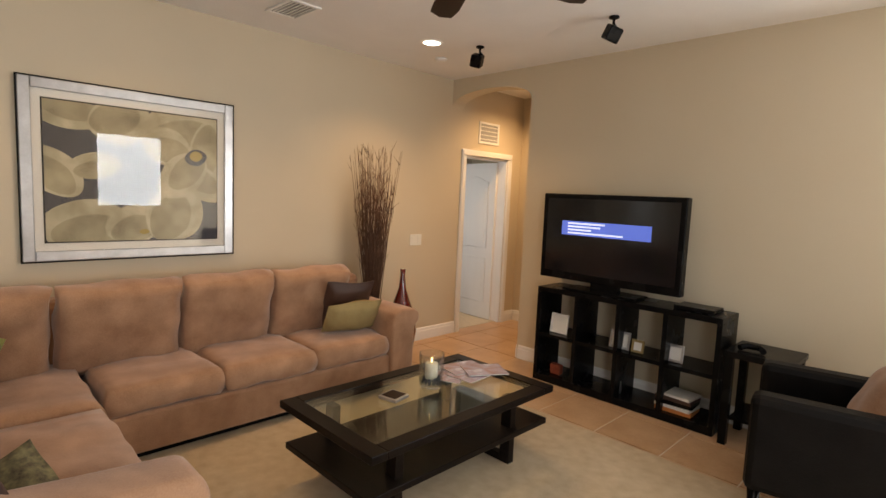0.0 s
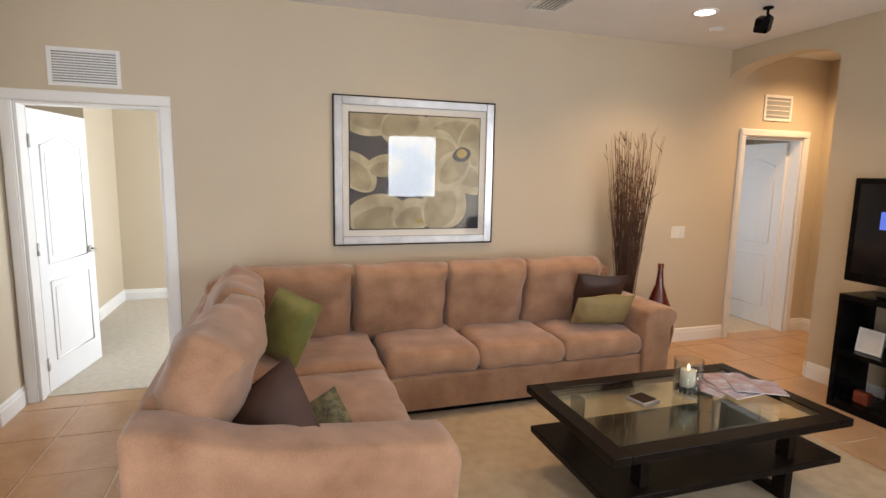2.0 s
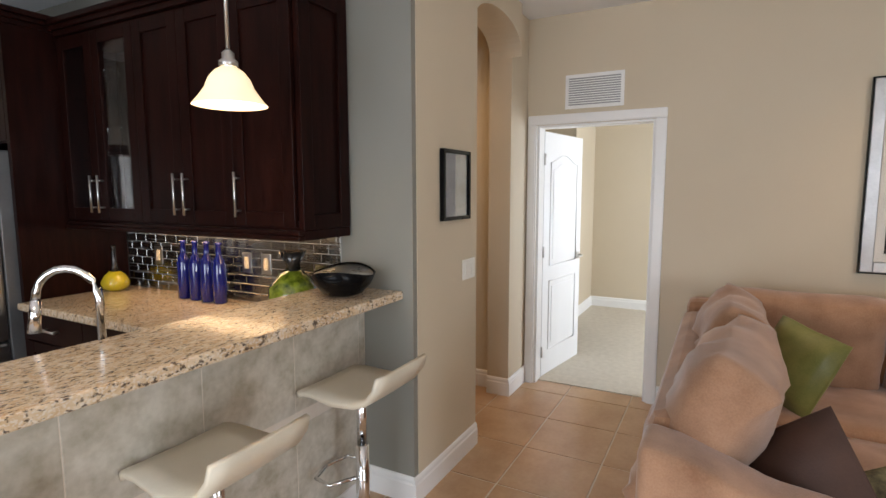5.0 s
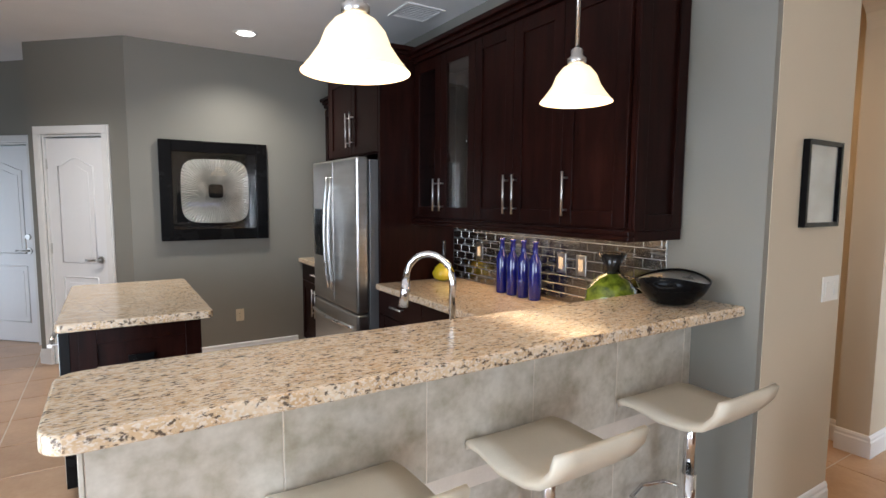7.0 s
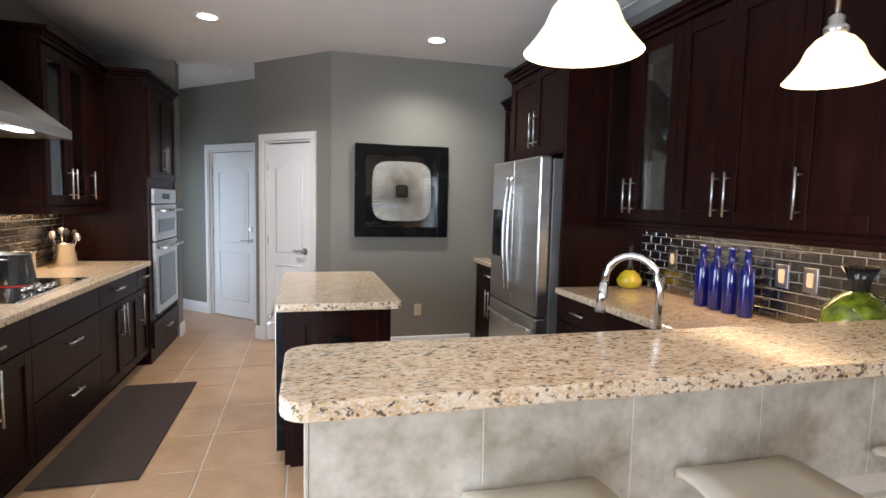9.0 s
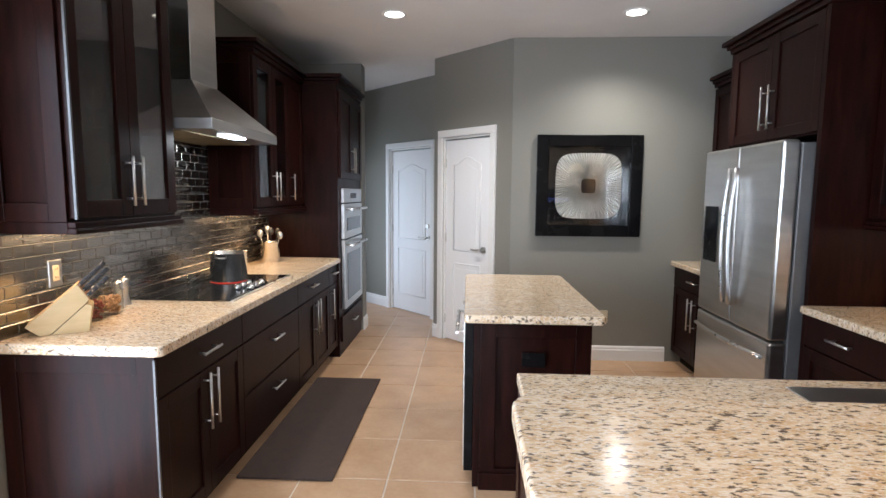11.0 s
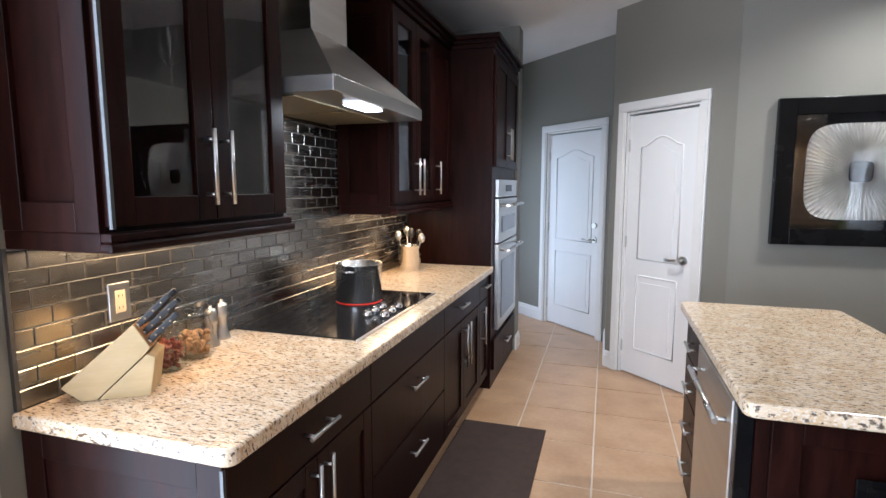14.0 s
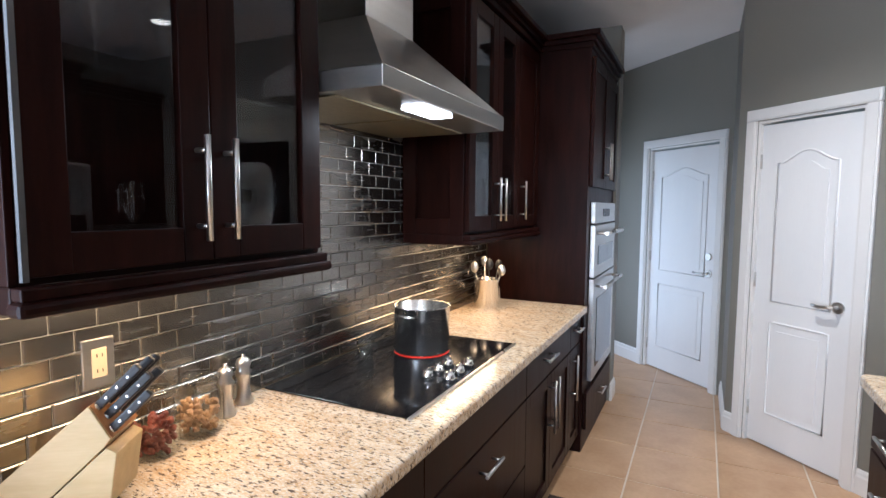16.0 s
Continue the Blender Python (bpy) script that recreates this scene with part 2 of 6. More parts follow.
KNIFEWOOD = mat("pale_block_wood", (0.50, 0.36, 0.17), (0.62, 0.47, 0.25), 0.5, scale=4, fine=30, stretch=(1, 8, 8), bump=0.05)
KNIFEWOOD_END = mat("block_end_grain", (0.30, 0.13, 0.04), (0.38, 0.18, 0.06), 0.5, scale=14, fine=60)
KNIFEGRIP = mat("black_grip", (0.012, 0.012, 0.014), (0.02, 0.02, 0.022), 0.4)
NUTS = mat("nuts", (0.36, 0.20, 0.09), (0.50, 0.31, 0.16), 0.7, scale=30)
REDBEANS = mat("dried_peppers", (0.16, 0.025, 0.012), (0.26, 0.06, 0.025), 0.6, scale=30)
COBALT = mat("cobalt_glass", (0.004, 0.006, 0.10), (0.008, 0.012, 0.20), 0.06, coat=0.7)
LIME = mat("speckled_green_glass", (0.03, 0.05, 0.004), (0.30, 0.37, 0.025), 0.12, scale=40, fine=50, coat=0.5)
YELLOWGLASS = mat("yellow_glass", (0.55, 0.42, 0.01), (0.62, 0.50, 0.02), 0.12, scale=8, coat=0.5)
DARKGLASS = mat("dark_glass_neck", (0.015, 0.013, 0.012), (0.03, 0.025, 0.02), 0.1)
HOBGLASS = mat("black_ceramic_glass", (0.006, 0.006, 0.007), (0.009, 0.009, 0.010), 0.05, scale=3)
WAX = mat("candle_wax", (0.80, 0.70, 0.52), (0.84, 0.75, 0.58), 0.5)
PEBBLE = mat("dark_pebbles", (0.03, 0.03, 0.035), (0.09, 0.09, 0.10), 0.4, scale=20)
MAGAZINE = mat("magazine_cover", (0.30, 0.12, 0.08), (0.45, 0.45, 0.55), 0.25, scale=9, fine=25)
PAPER = mat("paper", (0.70, 0.69, 0.66), (0.76, 0.75, 0.72), 0.6)
ORANGE = mat("orange_cover", (0.50, 0.16, 0.03), (0.56, 0.20, 0.05), 0.5)
FLOORMAT = mat("brown_kitchen_mat", (0.030, 0.016, 0.011), (0.055, 0.032, 0.022), 0.8, scale=20, fine=220, bump=0.7)
FILTERMESH = mat("hood_filter_mesh", (0.30, 0.26, 0.16), (0.42, 0.37, 0.24), 0.4, 0.8, scale=60, fine=200)
CLEAR = glass_mat("clear_pane")
TABLEGLASS = glass_mat("green_edge_glass", (0.90, 0.96, 0.93))
CUPGLASS = glass_mat("tumbler_glass", (0.96, 0.98, 0.98))
SHADE = glow_mat("frosted_pendant_glass", (1.0, 0.76, 0.46), 1.15)
DISC = glow_mat("lamp_lens", (1.0, 0.88, 0.70), 9.0)
HOODLENS = glow_mat("hood_lens", (1.0, 0.97, 0.90), 8.0)
FLAME = glow_mat("candle_flame", (1.0, 0.75, 0.35), 6.0)
HEATRING = glow_mat("red_hot_ring", (1.0, 0.04, 0.01), 0.15)
SCREENBLUE = glow_mat("screen_banner", (0.10, 0.16, 0.62), 1.0)
SCREENWHITE = glow_mat("screen_words", (0.75, 0.82, 1.0), 1.2)
SCREEN = mat("tv_screen", (0.006, 0.006, 0.008), (0.008, 0.008, 0.010), 0.12)

# ---- helpers for shapes ----


def bx(bm, x0, y0, z0, x1, y1, z1, bev=0.0, m=None):
    vs = bmesh.ops.create_cube(bm, size=1)["verts"]
    for v in vs:
        v.co = Vector(((x0 + x1) / 2 + v.co.x * (x1 - x0), (y0 + y1) / 2 + v.co.y * (y1 - y0), (z0 + z1) / 2 + v.co.z * (z1 - z0)))
    if bev:
        es = list({e for v in vs for e in v.link_edges})
        r = bmesh.ops.bevel(bm, geom=es, offset=bev, segments=2, affect="EDGES", profile=0.5)
        vs = r["verts"]
    if m is not None:
        bmesh.ops.transform(bm, matrix=m, verts=list({v for v in vs}))
    return vs


def box(x0, y0, z0, x1, y1, z1, bev=0.0):
    bm = bmesh.new()
    bx(bm, x0, y0, z0, x1, y1, z1, bev)
    return bm


def prism(bm, pts, lo, hi, axis="y"):
    """A flat outline (u, v) pushed from lo to hi along an axis."""
    place = {"y": lambda u, v, w: (u, w, v), "x": lambda u, v, w: (w, u, v), "z": lambda u, v, w: (u, v, w)}[axis]
    a = [bm.verts.new(place(u, v, lo)) for u, v in pts]
    b = [bm.verts.new(place(u, v, hi)) for u, v in pts]
    bm.faces.new(a)
    bm.faces.new(b[::-1])
    for i in range(len(pts)):
        j = (i + 1) % len(pts)
        bm.faces.new((a[i], b[i], b[j], a[j]))
    bmesh.ops.recalc_face_normals(bm, faces=bm.faces[:])
    return bm


def lathe(bm, profile, x=0.0, y=0.0, seg=28, cap=True):
    rings = []
    for r, z in profile:
        rings.append([bm.verts.new((x + r * math.cos(2 * math.pi * i / seg), y + r * math.sin(2 * math.pi * i / seg), z)) for i in range(seg)])
    for a, b in zip(rings, rings[1:]):
        for i in range(seg):
            j = (i + 1) % seg
            bm.faces.new((a[i], a[j], b[j], b[i]))
    if cap and profile[0][0] > 0.0005:
        bm.faces.new(rings[0][::-1])
    bmesh.ops.remove_doubles(bm, verts=bm.verts[:], dist=0.0002)
    for f in bm.faces:
        f.smooth = True
    return bm


def tube(bm, pts, r, seg=10, closed=False, taper=1.0):
    pts = [Vector(p) for p in pts]
    rings, n = [], len(pts)
    for i, p in enumerate(pts):
        a = pts[(i - 1) % n] if closed or i else p
        b = pts[(i + 1) % n] if closed or i < n - 1 else p
        d = (b - a).normalized()
        up = Vector((0, 0, 1)) if abs(d.z) < 0.9 else Vector((1, 0, 0))
        s = d.cross(up).normalized()
        u = s.cross(d)
        rr = r * (1 + (taper - 1) * i / max(n - 1, 1))
        rings.append([bm.verts.new(p + rr * (math.cos(2 * math.pi * k / seg) * s + math.sin(2 * math.pi * k / seg) * u)) for k in range(seg)])
    pairs = list(zip(rings, rings[1:])) + ([(rings[-1], rings[0])] if closed else [])
    for a, b in pairs:
        for k in range(seg):
            f = bm.faces.new((a[k], a[(k + 1) % seg], b[(k + 1) % seg], b[k]))
            f.smooth = True
    if not closed:
        bm.faces.new(rings[0][::-1])
        bm.faces.new(rings[-1])
    return bm


def cushion(w, d, h, puff=0.55, wrinkle=0.006, cuts=9, seed=0):
    """A soft block centred on its base: w along x, d along y, h up, full in the middle and thin towards the seams."""
    bm = bmesh.new()
    bmesh.ops.create_cube(bm, size=2)
    bmesh.ops.subdivide_edges(bm, edges=bm.edges[:], cuts=cuts, use_grid_fill=True)
    for v in bm.verts:
        x, y, z = v.co
        k = (1 - abs(x) ** 3.5) * (1 - abs(y) ** 3.5)
        f = (1 - puff) + puff * k ** 0.6
        q = 1 - 0.06 * abs(z) ** 2
        px, py, pz = x * q * w / 2, y * q * d / 2, z * f * h / 2 + h / 2
        e = wrinkle * noise.noise(Vector((px * 6 + seed * 7.3, py * 6, pz * 6)))
        v.co = Vector((px + e, py + e, pz + e * 2))
    for f in bm.faces:
        f.smooth = True
    return bm


def part(name, bm, material, parent=None, label="", m=None):
    me = bpy.data.meshes.new(name)
    bm.to_mesh(me)
    bm.free()
    me.materials.append(material)
    ob = new(name, me)
    if parent is not None:
        ob.parent = parent
    if m is not None:
        ob.matrix_basis = m
    if label:
        tagged(ob, label)
    return ob


def thing(name, label, category, m=None, group="", kind=""):
    ob = new(name)
    ob.empty_display_size = 0.1
    if m is not None:
        ob.matrix_basis = m
    return tagged(ob, label, category, group, kind)


def single(name, bm, material, label, category, m=None, group="", kind=""):
    return tagged(part(name, bm, material, None, "", m), label, category, group, kind)


def structure(name, bm, material, label, category, m=None):
    return single(name, bm, material, label, category, m, "", "structure")

# ---- large structure ----


def arch_outline(x0, x1, spring, apex, top, steps=18):
    """The header over an arch: from the springing up round the curve, closed along the top."""
    pts = [(x0, top), (x0, spring)]
    for i in range(1, steps):
        a = math.pi * (1 - i / steps)
        pts.append(((x0 + x1) / 2 + (x1 - x0) / 2 * math.cos(a), spring + (apex - spring) * math.sin(a) ** 0.8))
    return pts + [(x1, spring), (x1, top)]


bm = bmesh.new()
for y0, y1, z0, z1 in ((-3.2, -0.05, 0, CEIL), (-0.05, 0.80, 2.04, CEIL), (0.80, 5.97, 0, CEIL), (5.97, 6.735, 2.04, CEIL), (6.735, 7.15, 0, CEIL)):
    bx(bm, 1.63, y0, z0, 1.77, y1, z1)
structure("wall_west", bm, BEIGE, "beige painted living room wall with two door openings", "wall")
bm = box(2.82, 5.72, 0, 6.20, 5.90, CEIL)
# unseen opening, cut here for the added north light
bx(bm, 6.20, 5.72, 2.12, 7.70, 5.90, CEIL)
bx(bm, 7.70, 5.72, 0, 7.86, 5.90, CEIL)
prism(bm, arch_outline(1.77, 2.82, 2.53, 2.69, CEIL), 5.72, 5.90)
structure("wall_north", bm, BEIGE, "beige painted wall with an arched opening", "wall")
structure("wall_hall_end", box(1.77, 7.0, 0, 4.2, 7.15, CEIL), BEIGE, "beige end wall of the small hallway", "wall")
structure("wall_hall_east", box(4.05, 5.90, 0, 4.2, 7.0, CEIL), BEIGE, "beige side wall of the small hallway", "wall")
bm = box(2.92, -4.14, 0, 3.60, -0.04, CEIL)
bx(bm, 1.77, -0.30, 0, 2.13, -0.13, CEIL)
prism(bm, arch_outline(2.13, 2.92, 2.48, 2.68, CEIL), -0.30, -0.06)
structure("wall_partition", bm, BEIGE, "beige painted partition wall with an arched passage", "wall")
structure("wall_kitchen_west", box(3.60, -4.14, 0, 3.637, -0.043, CEIL), GREY, "grey-green painted kitchen wall behind the cabinets", "wall")
structure("wall_passage_west", box(1.772, -3.05, 0, 2.03, -0.302, CEIL), BEIGE, "beige side wall of the arched passage", "wall")
structure("wall_passage_end", box(1.77, -3.2, 0, 2.92, -3.05, CEIL), BEIGE, "beige end wall of the arched passage", "wall")
structure("wall_kitchen_south", box(3.5, -4.29, 0, 5.69, -4.14, CEIL), GREY, "grey-green painted kitchen wall with framed art", "wall")
PANTRY = pose(6.42, -4.84, 0, 0, 0, 136.2)
bm = bmesh.new()
bx(bm, 0, 0, 0, 0.14, 0.12, CEIL)
bx(bm, 0.14, 0, 2.04, 0.765, 0.12, CEIL)
bx(bm, 0.765, 0, 0, 1.012, 0.12, CEIL)
structure("wall_pantry", bm, GREY, "grey-green angled pantry wall with a doorway", "wall", PANTRY)
structure("wall_pantry_return", box(6.30, -5.75, 0, 6.42, -4.845, CEIL), GREY, "grey-green return of the pantry wall", "wall")
GARAGE = pose(7.12, -6.2, 0, 0, 0, 135.9)
bm = bmesh.new()
bx(bm, -1.4, 0, 0, 0.07, 0.12, CEIL)
bx(bm, 0.07, 0, 2.04, 0.86, 0.12, CEIL)
bx(bm, 0.86, 0, 0, 1.3, 0.12, CEIL)
structure("wall_entry", bm, GREY, "grey-green angled wall with a white door", "wall", GARAGE)
bm = bmesh.new()
# gap at y -6.3 to -5.4 is cut for the added hall light
for y0, y1, z0, z1 in ((-7.4, -6.3, 0, CEIL), (-6.3, -5.4, 2.05, CEIL), (-5.4, -1.24, 0, CEIL)):
    bx(bm, 7.86, y0, z0, 8.0, y1, z1)
structure("wall_kitchen_east", bm, GREY, "grey-green painted wall behind the cooktop", "wall")
structure("wall_oven_end", box(7.20, -5.20, 0, 7.86, -5.02, CEIL), GREY, "grey-green short wall beside the ovens", "wall")
bm = bmesh.new()
for y0, y1, z0, z1 in ((-1.24, -1.10, 0, CEIL), (-1.10, 1.10, 2.12, CEIL), (1.10, 3.10, 0, CEIL), (3.10, 3.60, 0, CEIL), (3.60, 4.60, 0, 1.15), (3.60, 4.60, 2.37, CEIL), (4.60, 5.90, 0, CEIL)):
    bx(bm, 7.86, y0, z0, 8.0, y1, z1)
structure("wall_east", bm, BEIGE, "beige painted wall with glazed openings", "wall")
structure("ceiling", box(1.6, -7.5, CEIL, 8.05, 7.2, CEIL + 0.12), CEILING, "white lightly textured ceiling", "ceiling")
# bedroom beyond the west door and closet beyond the hall door
bm = box(-1.5, -2.0, 0, -1.35, 2.9, CEIL)
structure("wall_bedroom", bm, BEIGE, "beige painted bedroom wall", "wall")
for row in ((-1.35, 2.80, 1.63, 2.95), (-1.35, -2.0, 1.63, -1.85), (-1.35, -1.0, -0.35, -0.28)):
    structure("wall_bedroom", box(row[0], row[1], 0, row[2], row[3], CEIL), BEIGE, "beige painted bedroom wall", "wall")
structure("ceiling_bedroom", box(-1.5, -2.0, CEIL, 1.6, 2.95, CEIL + 0.12), CEILING, "white bedroom ceiling", "ceiling")
structure("floor_bedroom", box(-1.5, -2.0, -0.12, 1.70, 2.95, 0.006), CARPET, "pale beige cut-pile carpet", "carpet")
bm = box(0.2, 5.2, 0, 0.35, 7.8, CEIL)
# unseen opening for the added closet lamp
for x0, x1, z0, z1 in ((0.35, 0.5, 0, CEIL), (0.5, 1.4, 0, 0.95), (0.5, 1.4, 2.05, CEIL), (1.4, 1.63, 0, CEIL)):
    bx(bm, x0, 5.05, z0, x1, 5.2, z1)
bx(bm, 0.35, 7.65, 0, 1.63, 7.8, CEIL)
structure("wall_closet", bm, BEIGE, "beige walls of the dim room beyond the hallway door", "wall")
structure("ceiling_closet", box(0.2, 5.0, CEIL, 1.6, 7.8, CEIL + 0.12), CEILING, "white ceiling of the dim room", "ceiling")
structure("floor_closet", box(0.2, 5.0, -0.12, 1.70, 7.8, 0.004), CARPET, "pale carpet of the dim room", "carpet")
structure("ground", box(-60, -60, -0.3, 70, 70, -0.13), mat("lawn", (0.05, 0.085, 0.02), (0.08, 0.12, 0.035), 0.9, scale=3, fine=40), "green lawn outside the windows", "lawn")


def baseboard(name, x0, y0, x1, y1, side):
    """A moulded skirting from one corner to another; side is the way it stands off the wall."""
    a, b = Vector((x0, y0, 0)), Vector((x1, y1, 0))
    d = (b - a).normalized()
    nrm = Vector((-d.y, d.x, 0)) * side
    bm = bmesh.new()
    prof = [(0.0, 0.0), (0.016, 0.0), (0.016, 0.095), (0.011, 0.104), (0.011, 0.118), (0.006, 0.130), (0.0, 0.134)]
    va = [bm.verts.new(a + nrm * o + Vector((0, 0, z))) for o, z in prof]
    vb = [bm.verts.new(b + nrm * o + Vector((0, 0, z))) for o, z in prof]
    bm.faces.new(va)
    bm.faces.new(vb[::-1])
    for i in range(len(prof)):
        j = (i + 1) % len(prof)
        bm.faces.new((va[i], vb[i], vb[j], va[j]))
    bmesh.ops.recalc_face_normals(bm, faces=bm.faces[:])
    structure(name, bm, TRIM, "white moulded baseboard along the wall", "baseboard")


for row in ((1.77, 0.875, 1.77, 5.89, -1), (1.77, 6.81, 1.77, 7.0, -1), (1.786, 7.0, 4.05, 7.0, -1), (2.836, 5.72, 6.20, 5.72, -1), (2.82, 5.72, 2.82, 5.9, 1),
            (2.92, -0.04, 3.653, -0.04, 1), (3.637, -0.04, 3.637, -0.33, 1), (2.92, -0.04, 2.92, -3.05, -1), (1.77, -0.13, 2.146, -0.13, 1), (2.13, -0.13, 2.13, -0.30, 1), (2.03, -0.302, 2.03, -3.05, 1),
            (4.29, -4.14, 5.69, -4.14, 1), (6.42, -4.85, 6.42, -5.52, 1), (7.2, -5.02, 7.2, -5.216, -1), (7.2, -5.2, 7.86, -5.2, -1),
            (-1.35, -0.28, -1.35, 2.8, -1), (-0.35, -0.28, -0.35, -1.0, 1), (-1.35, -0.28, -0.334, -0.28, 1), (7.86, 1.2, 7.86, 5.72, 1)):
    baseboard("baseboard", *row)


def baseboard_local(m, s0, s1):
    a, b = m @ Vector((s0, 0, 0)), m @ Vector((s1, 0, 0))
    baseboard("baseboard", a.x, a.y, b.x, b.y, -1)


baseboard_local(PANTRY, 0.0, 0.075)
baseboard_local(PANTRY, 0.83, 1.01)
baseboard_local(GARAGE, -1.3, 0.0)


def casing(name, m, s0, s1, top, depth, width=0.072):
    """White trim round a doorway, on the face of the wall and lining the opening; local x along the wall, room side at negative y."""
    t = thing(name, "white painted door casing and jamb", "door frame", m, "", "structure")
    for side, a, b in (("left", s0 - width, s0), ("right", s1, s1 + width)):
        bm = box(a, -0.018, 0, b, 0, top, 0.004)
        bx(bm, a + 0.012, -0.024, 0, b - 0.012, -0.018, top)
        part("casing_side", bm, TRIM, t)
    bm = box(s0 - width, -0.018, top + 0.002, s1 + width, 0, top + width, 0.004)
    bx(bm, s0 - width + 0.012, -0.024, top + 0.012, s1 + width - 0.012, -0.018, top + width - 0.012)
    part("casing_head", bm, TRIM, t)
    for a, b in ((s0 + 0.001, s0 + 0.018), (s1 - 0.018, s1 - 0.001)):
        part("jamb", box(a, 0.002, 0, b, depth, top - 0.018), TRIM, t)
    part("jamb_head", box(s0 + 0.001, 0.002, top - 0.017, s1 - 0.001, depth, top - 0.001), TRIM, t)
    return t


def arch_panel(x0, x1, z0, z1, rise):
    pts = [(x0, z0), (x1, z0), (x1, z1)]
    for i in range(1, 12):
        u = i / 12
        pts.append((x1 + (x0 - x1) * u, z1 + rise * math.sin(math.pi * u) ** 2))
    return pts + [(x0, z1)]


def panel_door(name, m, w, h, label, lever_right=True, deadbolt=False, hinges_left=True, both=False):
    """A two-panel moulded door: local x across, front at y = 0 facing negative y, hinge edge at x = 0."""
    t = thing(name, label, "door", m, "", "structure")
    part("slab", box(0, 0, 0.01, w, 0.036, h, 0.003), DOORPAINT, t)
    e = 0.115
    for side in ((-1, 1) if both else (-1,)):
        yy = -0.001 if side < 0 else 0.037
        for z0, z1, rise in ((0.22, 0.80, 0.0), (0.93, h - 0.24, 0.07)):
            bm = bmesh.new()
            tube(bm, [(u, yy, v) for u, v in arch_panel(e, w - e, z0, z1, rise)], 0.007, 6, closed=True)
            part("moulding", bm, DOORPAINT, t)
            bm = bmesh.new()
            prism(bm, arch_panel(e + 0.05, w - e - 0.05, z0 + 0.05, z1 - 0.05, rise * 0.8), yy - 0.004, yy + 0.004)
            part("panel", bm, DOORPAINT, t)
    hx = w - 0.07 if lever_right else 0.07
    s = -1 if lever_right else 1
    bm = bmesh.new()
    tube(bm, [(hx, 0, 0.96), (hx, -0.012, 0.96)], 0.032, 18)
    tube(bm, [(hx, -0.012, 0.96), (hx, -0.05, 0.96)], 0.011)
    tube(bm, [(hx, -0.05, 0.96), (hx + s * 0.03, -0.055, 0.962), (hx + s * 0.07, -0.055, 0.955), (hx + s * 0.115, -0.052, 0.962)], 0.010)
    part("lever_handle", bm, SATIN, t, "satin nickel lever handle")
    if deadbolt:
        bm = bmesh.new()
        tube(bm, [(hx, 0, 1.10), (hx, -0.02, 1.10)], 0.028, 18)
        part("deadbolt", bm, SATIN, t, "round satin nickel deadbolt")
    for z in (0.22, 1.05, h - 0.22):
        hx2 = 0.0 if hinges_left else w
        bm = bmesh.new()
        tube(bm, [(hx2, -0.004, z - 0.045), (hx2, -0.004, z + 0.045)], 0.008, 8)
        part("hinge", bm, SATIN, t)
    return t


WESTWALL = pose(1.77, 0, 0, 0, 0, 90)
casing("door_frame_1", WESTWALL, -0.05, 0.80, 2.04, 0.14)
casing("door_frame_2", WESTWALL, 5.97, 6.735, 2.04, 0.14)
casing("door_frame_3", PANTRY, 0.14, 0.765, 2.04, 0.12)
casing("door_frame_4", GARAGE, 0.07, 0.86, 2.04, 0.12)
panel_door("door_1", pose(1.645, -0.028, 0, 0, 0, 171), 0.76, 2.01, "white two-panel door standing open into the bedroom", both=True)
panel_door("door_2", pose(1.640, 6.722, 0, 0, 0, 177), 0.72, 2.01, "white two-panel hallway door standing wide open", both=True)
panel_door("door_3", PANTRY @ pose(0.16, 0.02, 0), 0.585, 2.01, "white two-panel pantry door, closed")
panel_door("door_4", GARAGE @ pose(0.09, 0.03, 0), 0.75, 2.01, "white two-panel entry door with deadbolt, closed", deadbolt=True)
t = thing("door_frame_5", "white casing of a doorway at the end of the hallway", "door frame", None, "", "structure")
part("casing_side", box(2.10, 6.975, 0, 2.17, 6.998, 2.06, 0.004), TRIM, t)
part("casing_head", box(2.10, 6.975, 2.062, 2.95, 6.998, 2.13, 0.004), TRIM, t)


def glazing(name, y0, y1, z0, z1, panes, label, m=None):
    t = thing(name, label, "window", m, "", "structure")
    for a, b, c, d in ((y0, y0 + 0.06, z0, z1), (y1 - 0.06, y1, z0, z1), (y0 + 0.06, y1 - 0.06, z1 - 0.06, z1), (y0 + 0.06, y1 - 0.06, z0, z0 + 0.06)):
        part("window_frame", box(7.88, a, c, 7.98, b, d, 0.004), TRIM, t)
    w = (y1 - y0 - 0.12) / panes
    for i in range(panes):
        a = y0 + 0.06 + i * w
        p = part("pane", box(7.925, a + 0.03, z0 + 0.09, 7.932, a + w - 0.03, z1 - 0.09), CLEAR, t)
        p.visible_shadow = False
        part("stile", box(7.91, a, z0 + 0.06, 7.95, a + 0.03, z1 - 0.06), TRIM, t)
    return t


glazing("window_1", -1.10, 1.10, 0.0, 2.12, 2, "white framed sliding glass door to the garden")
# unseen glazing, put in to go with the added north light
glazing("window_3", 0.0, 1.5, 0.0, 2.12, 2, "unseen glass door added in the north wall to admit light", pose(7.7, -2.13, 0, 0, 0, 90))
# hidden glazing, set in the gap of the added back hall light
glazing("window_4", -6.30, -5.40, 0.0, 2.05, 1, "unseen glass door added at the end of the back hall")
glazing("window_2", 3.60, 4.60, 1.15, 2.37, 2, "white framed living room window")
t = thing("window_casing", "white casing beside the sliding glass door", "trim", None, "", "structure")
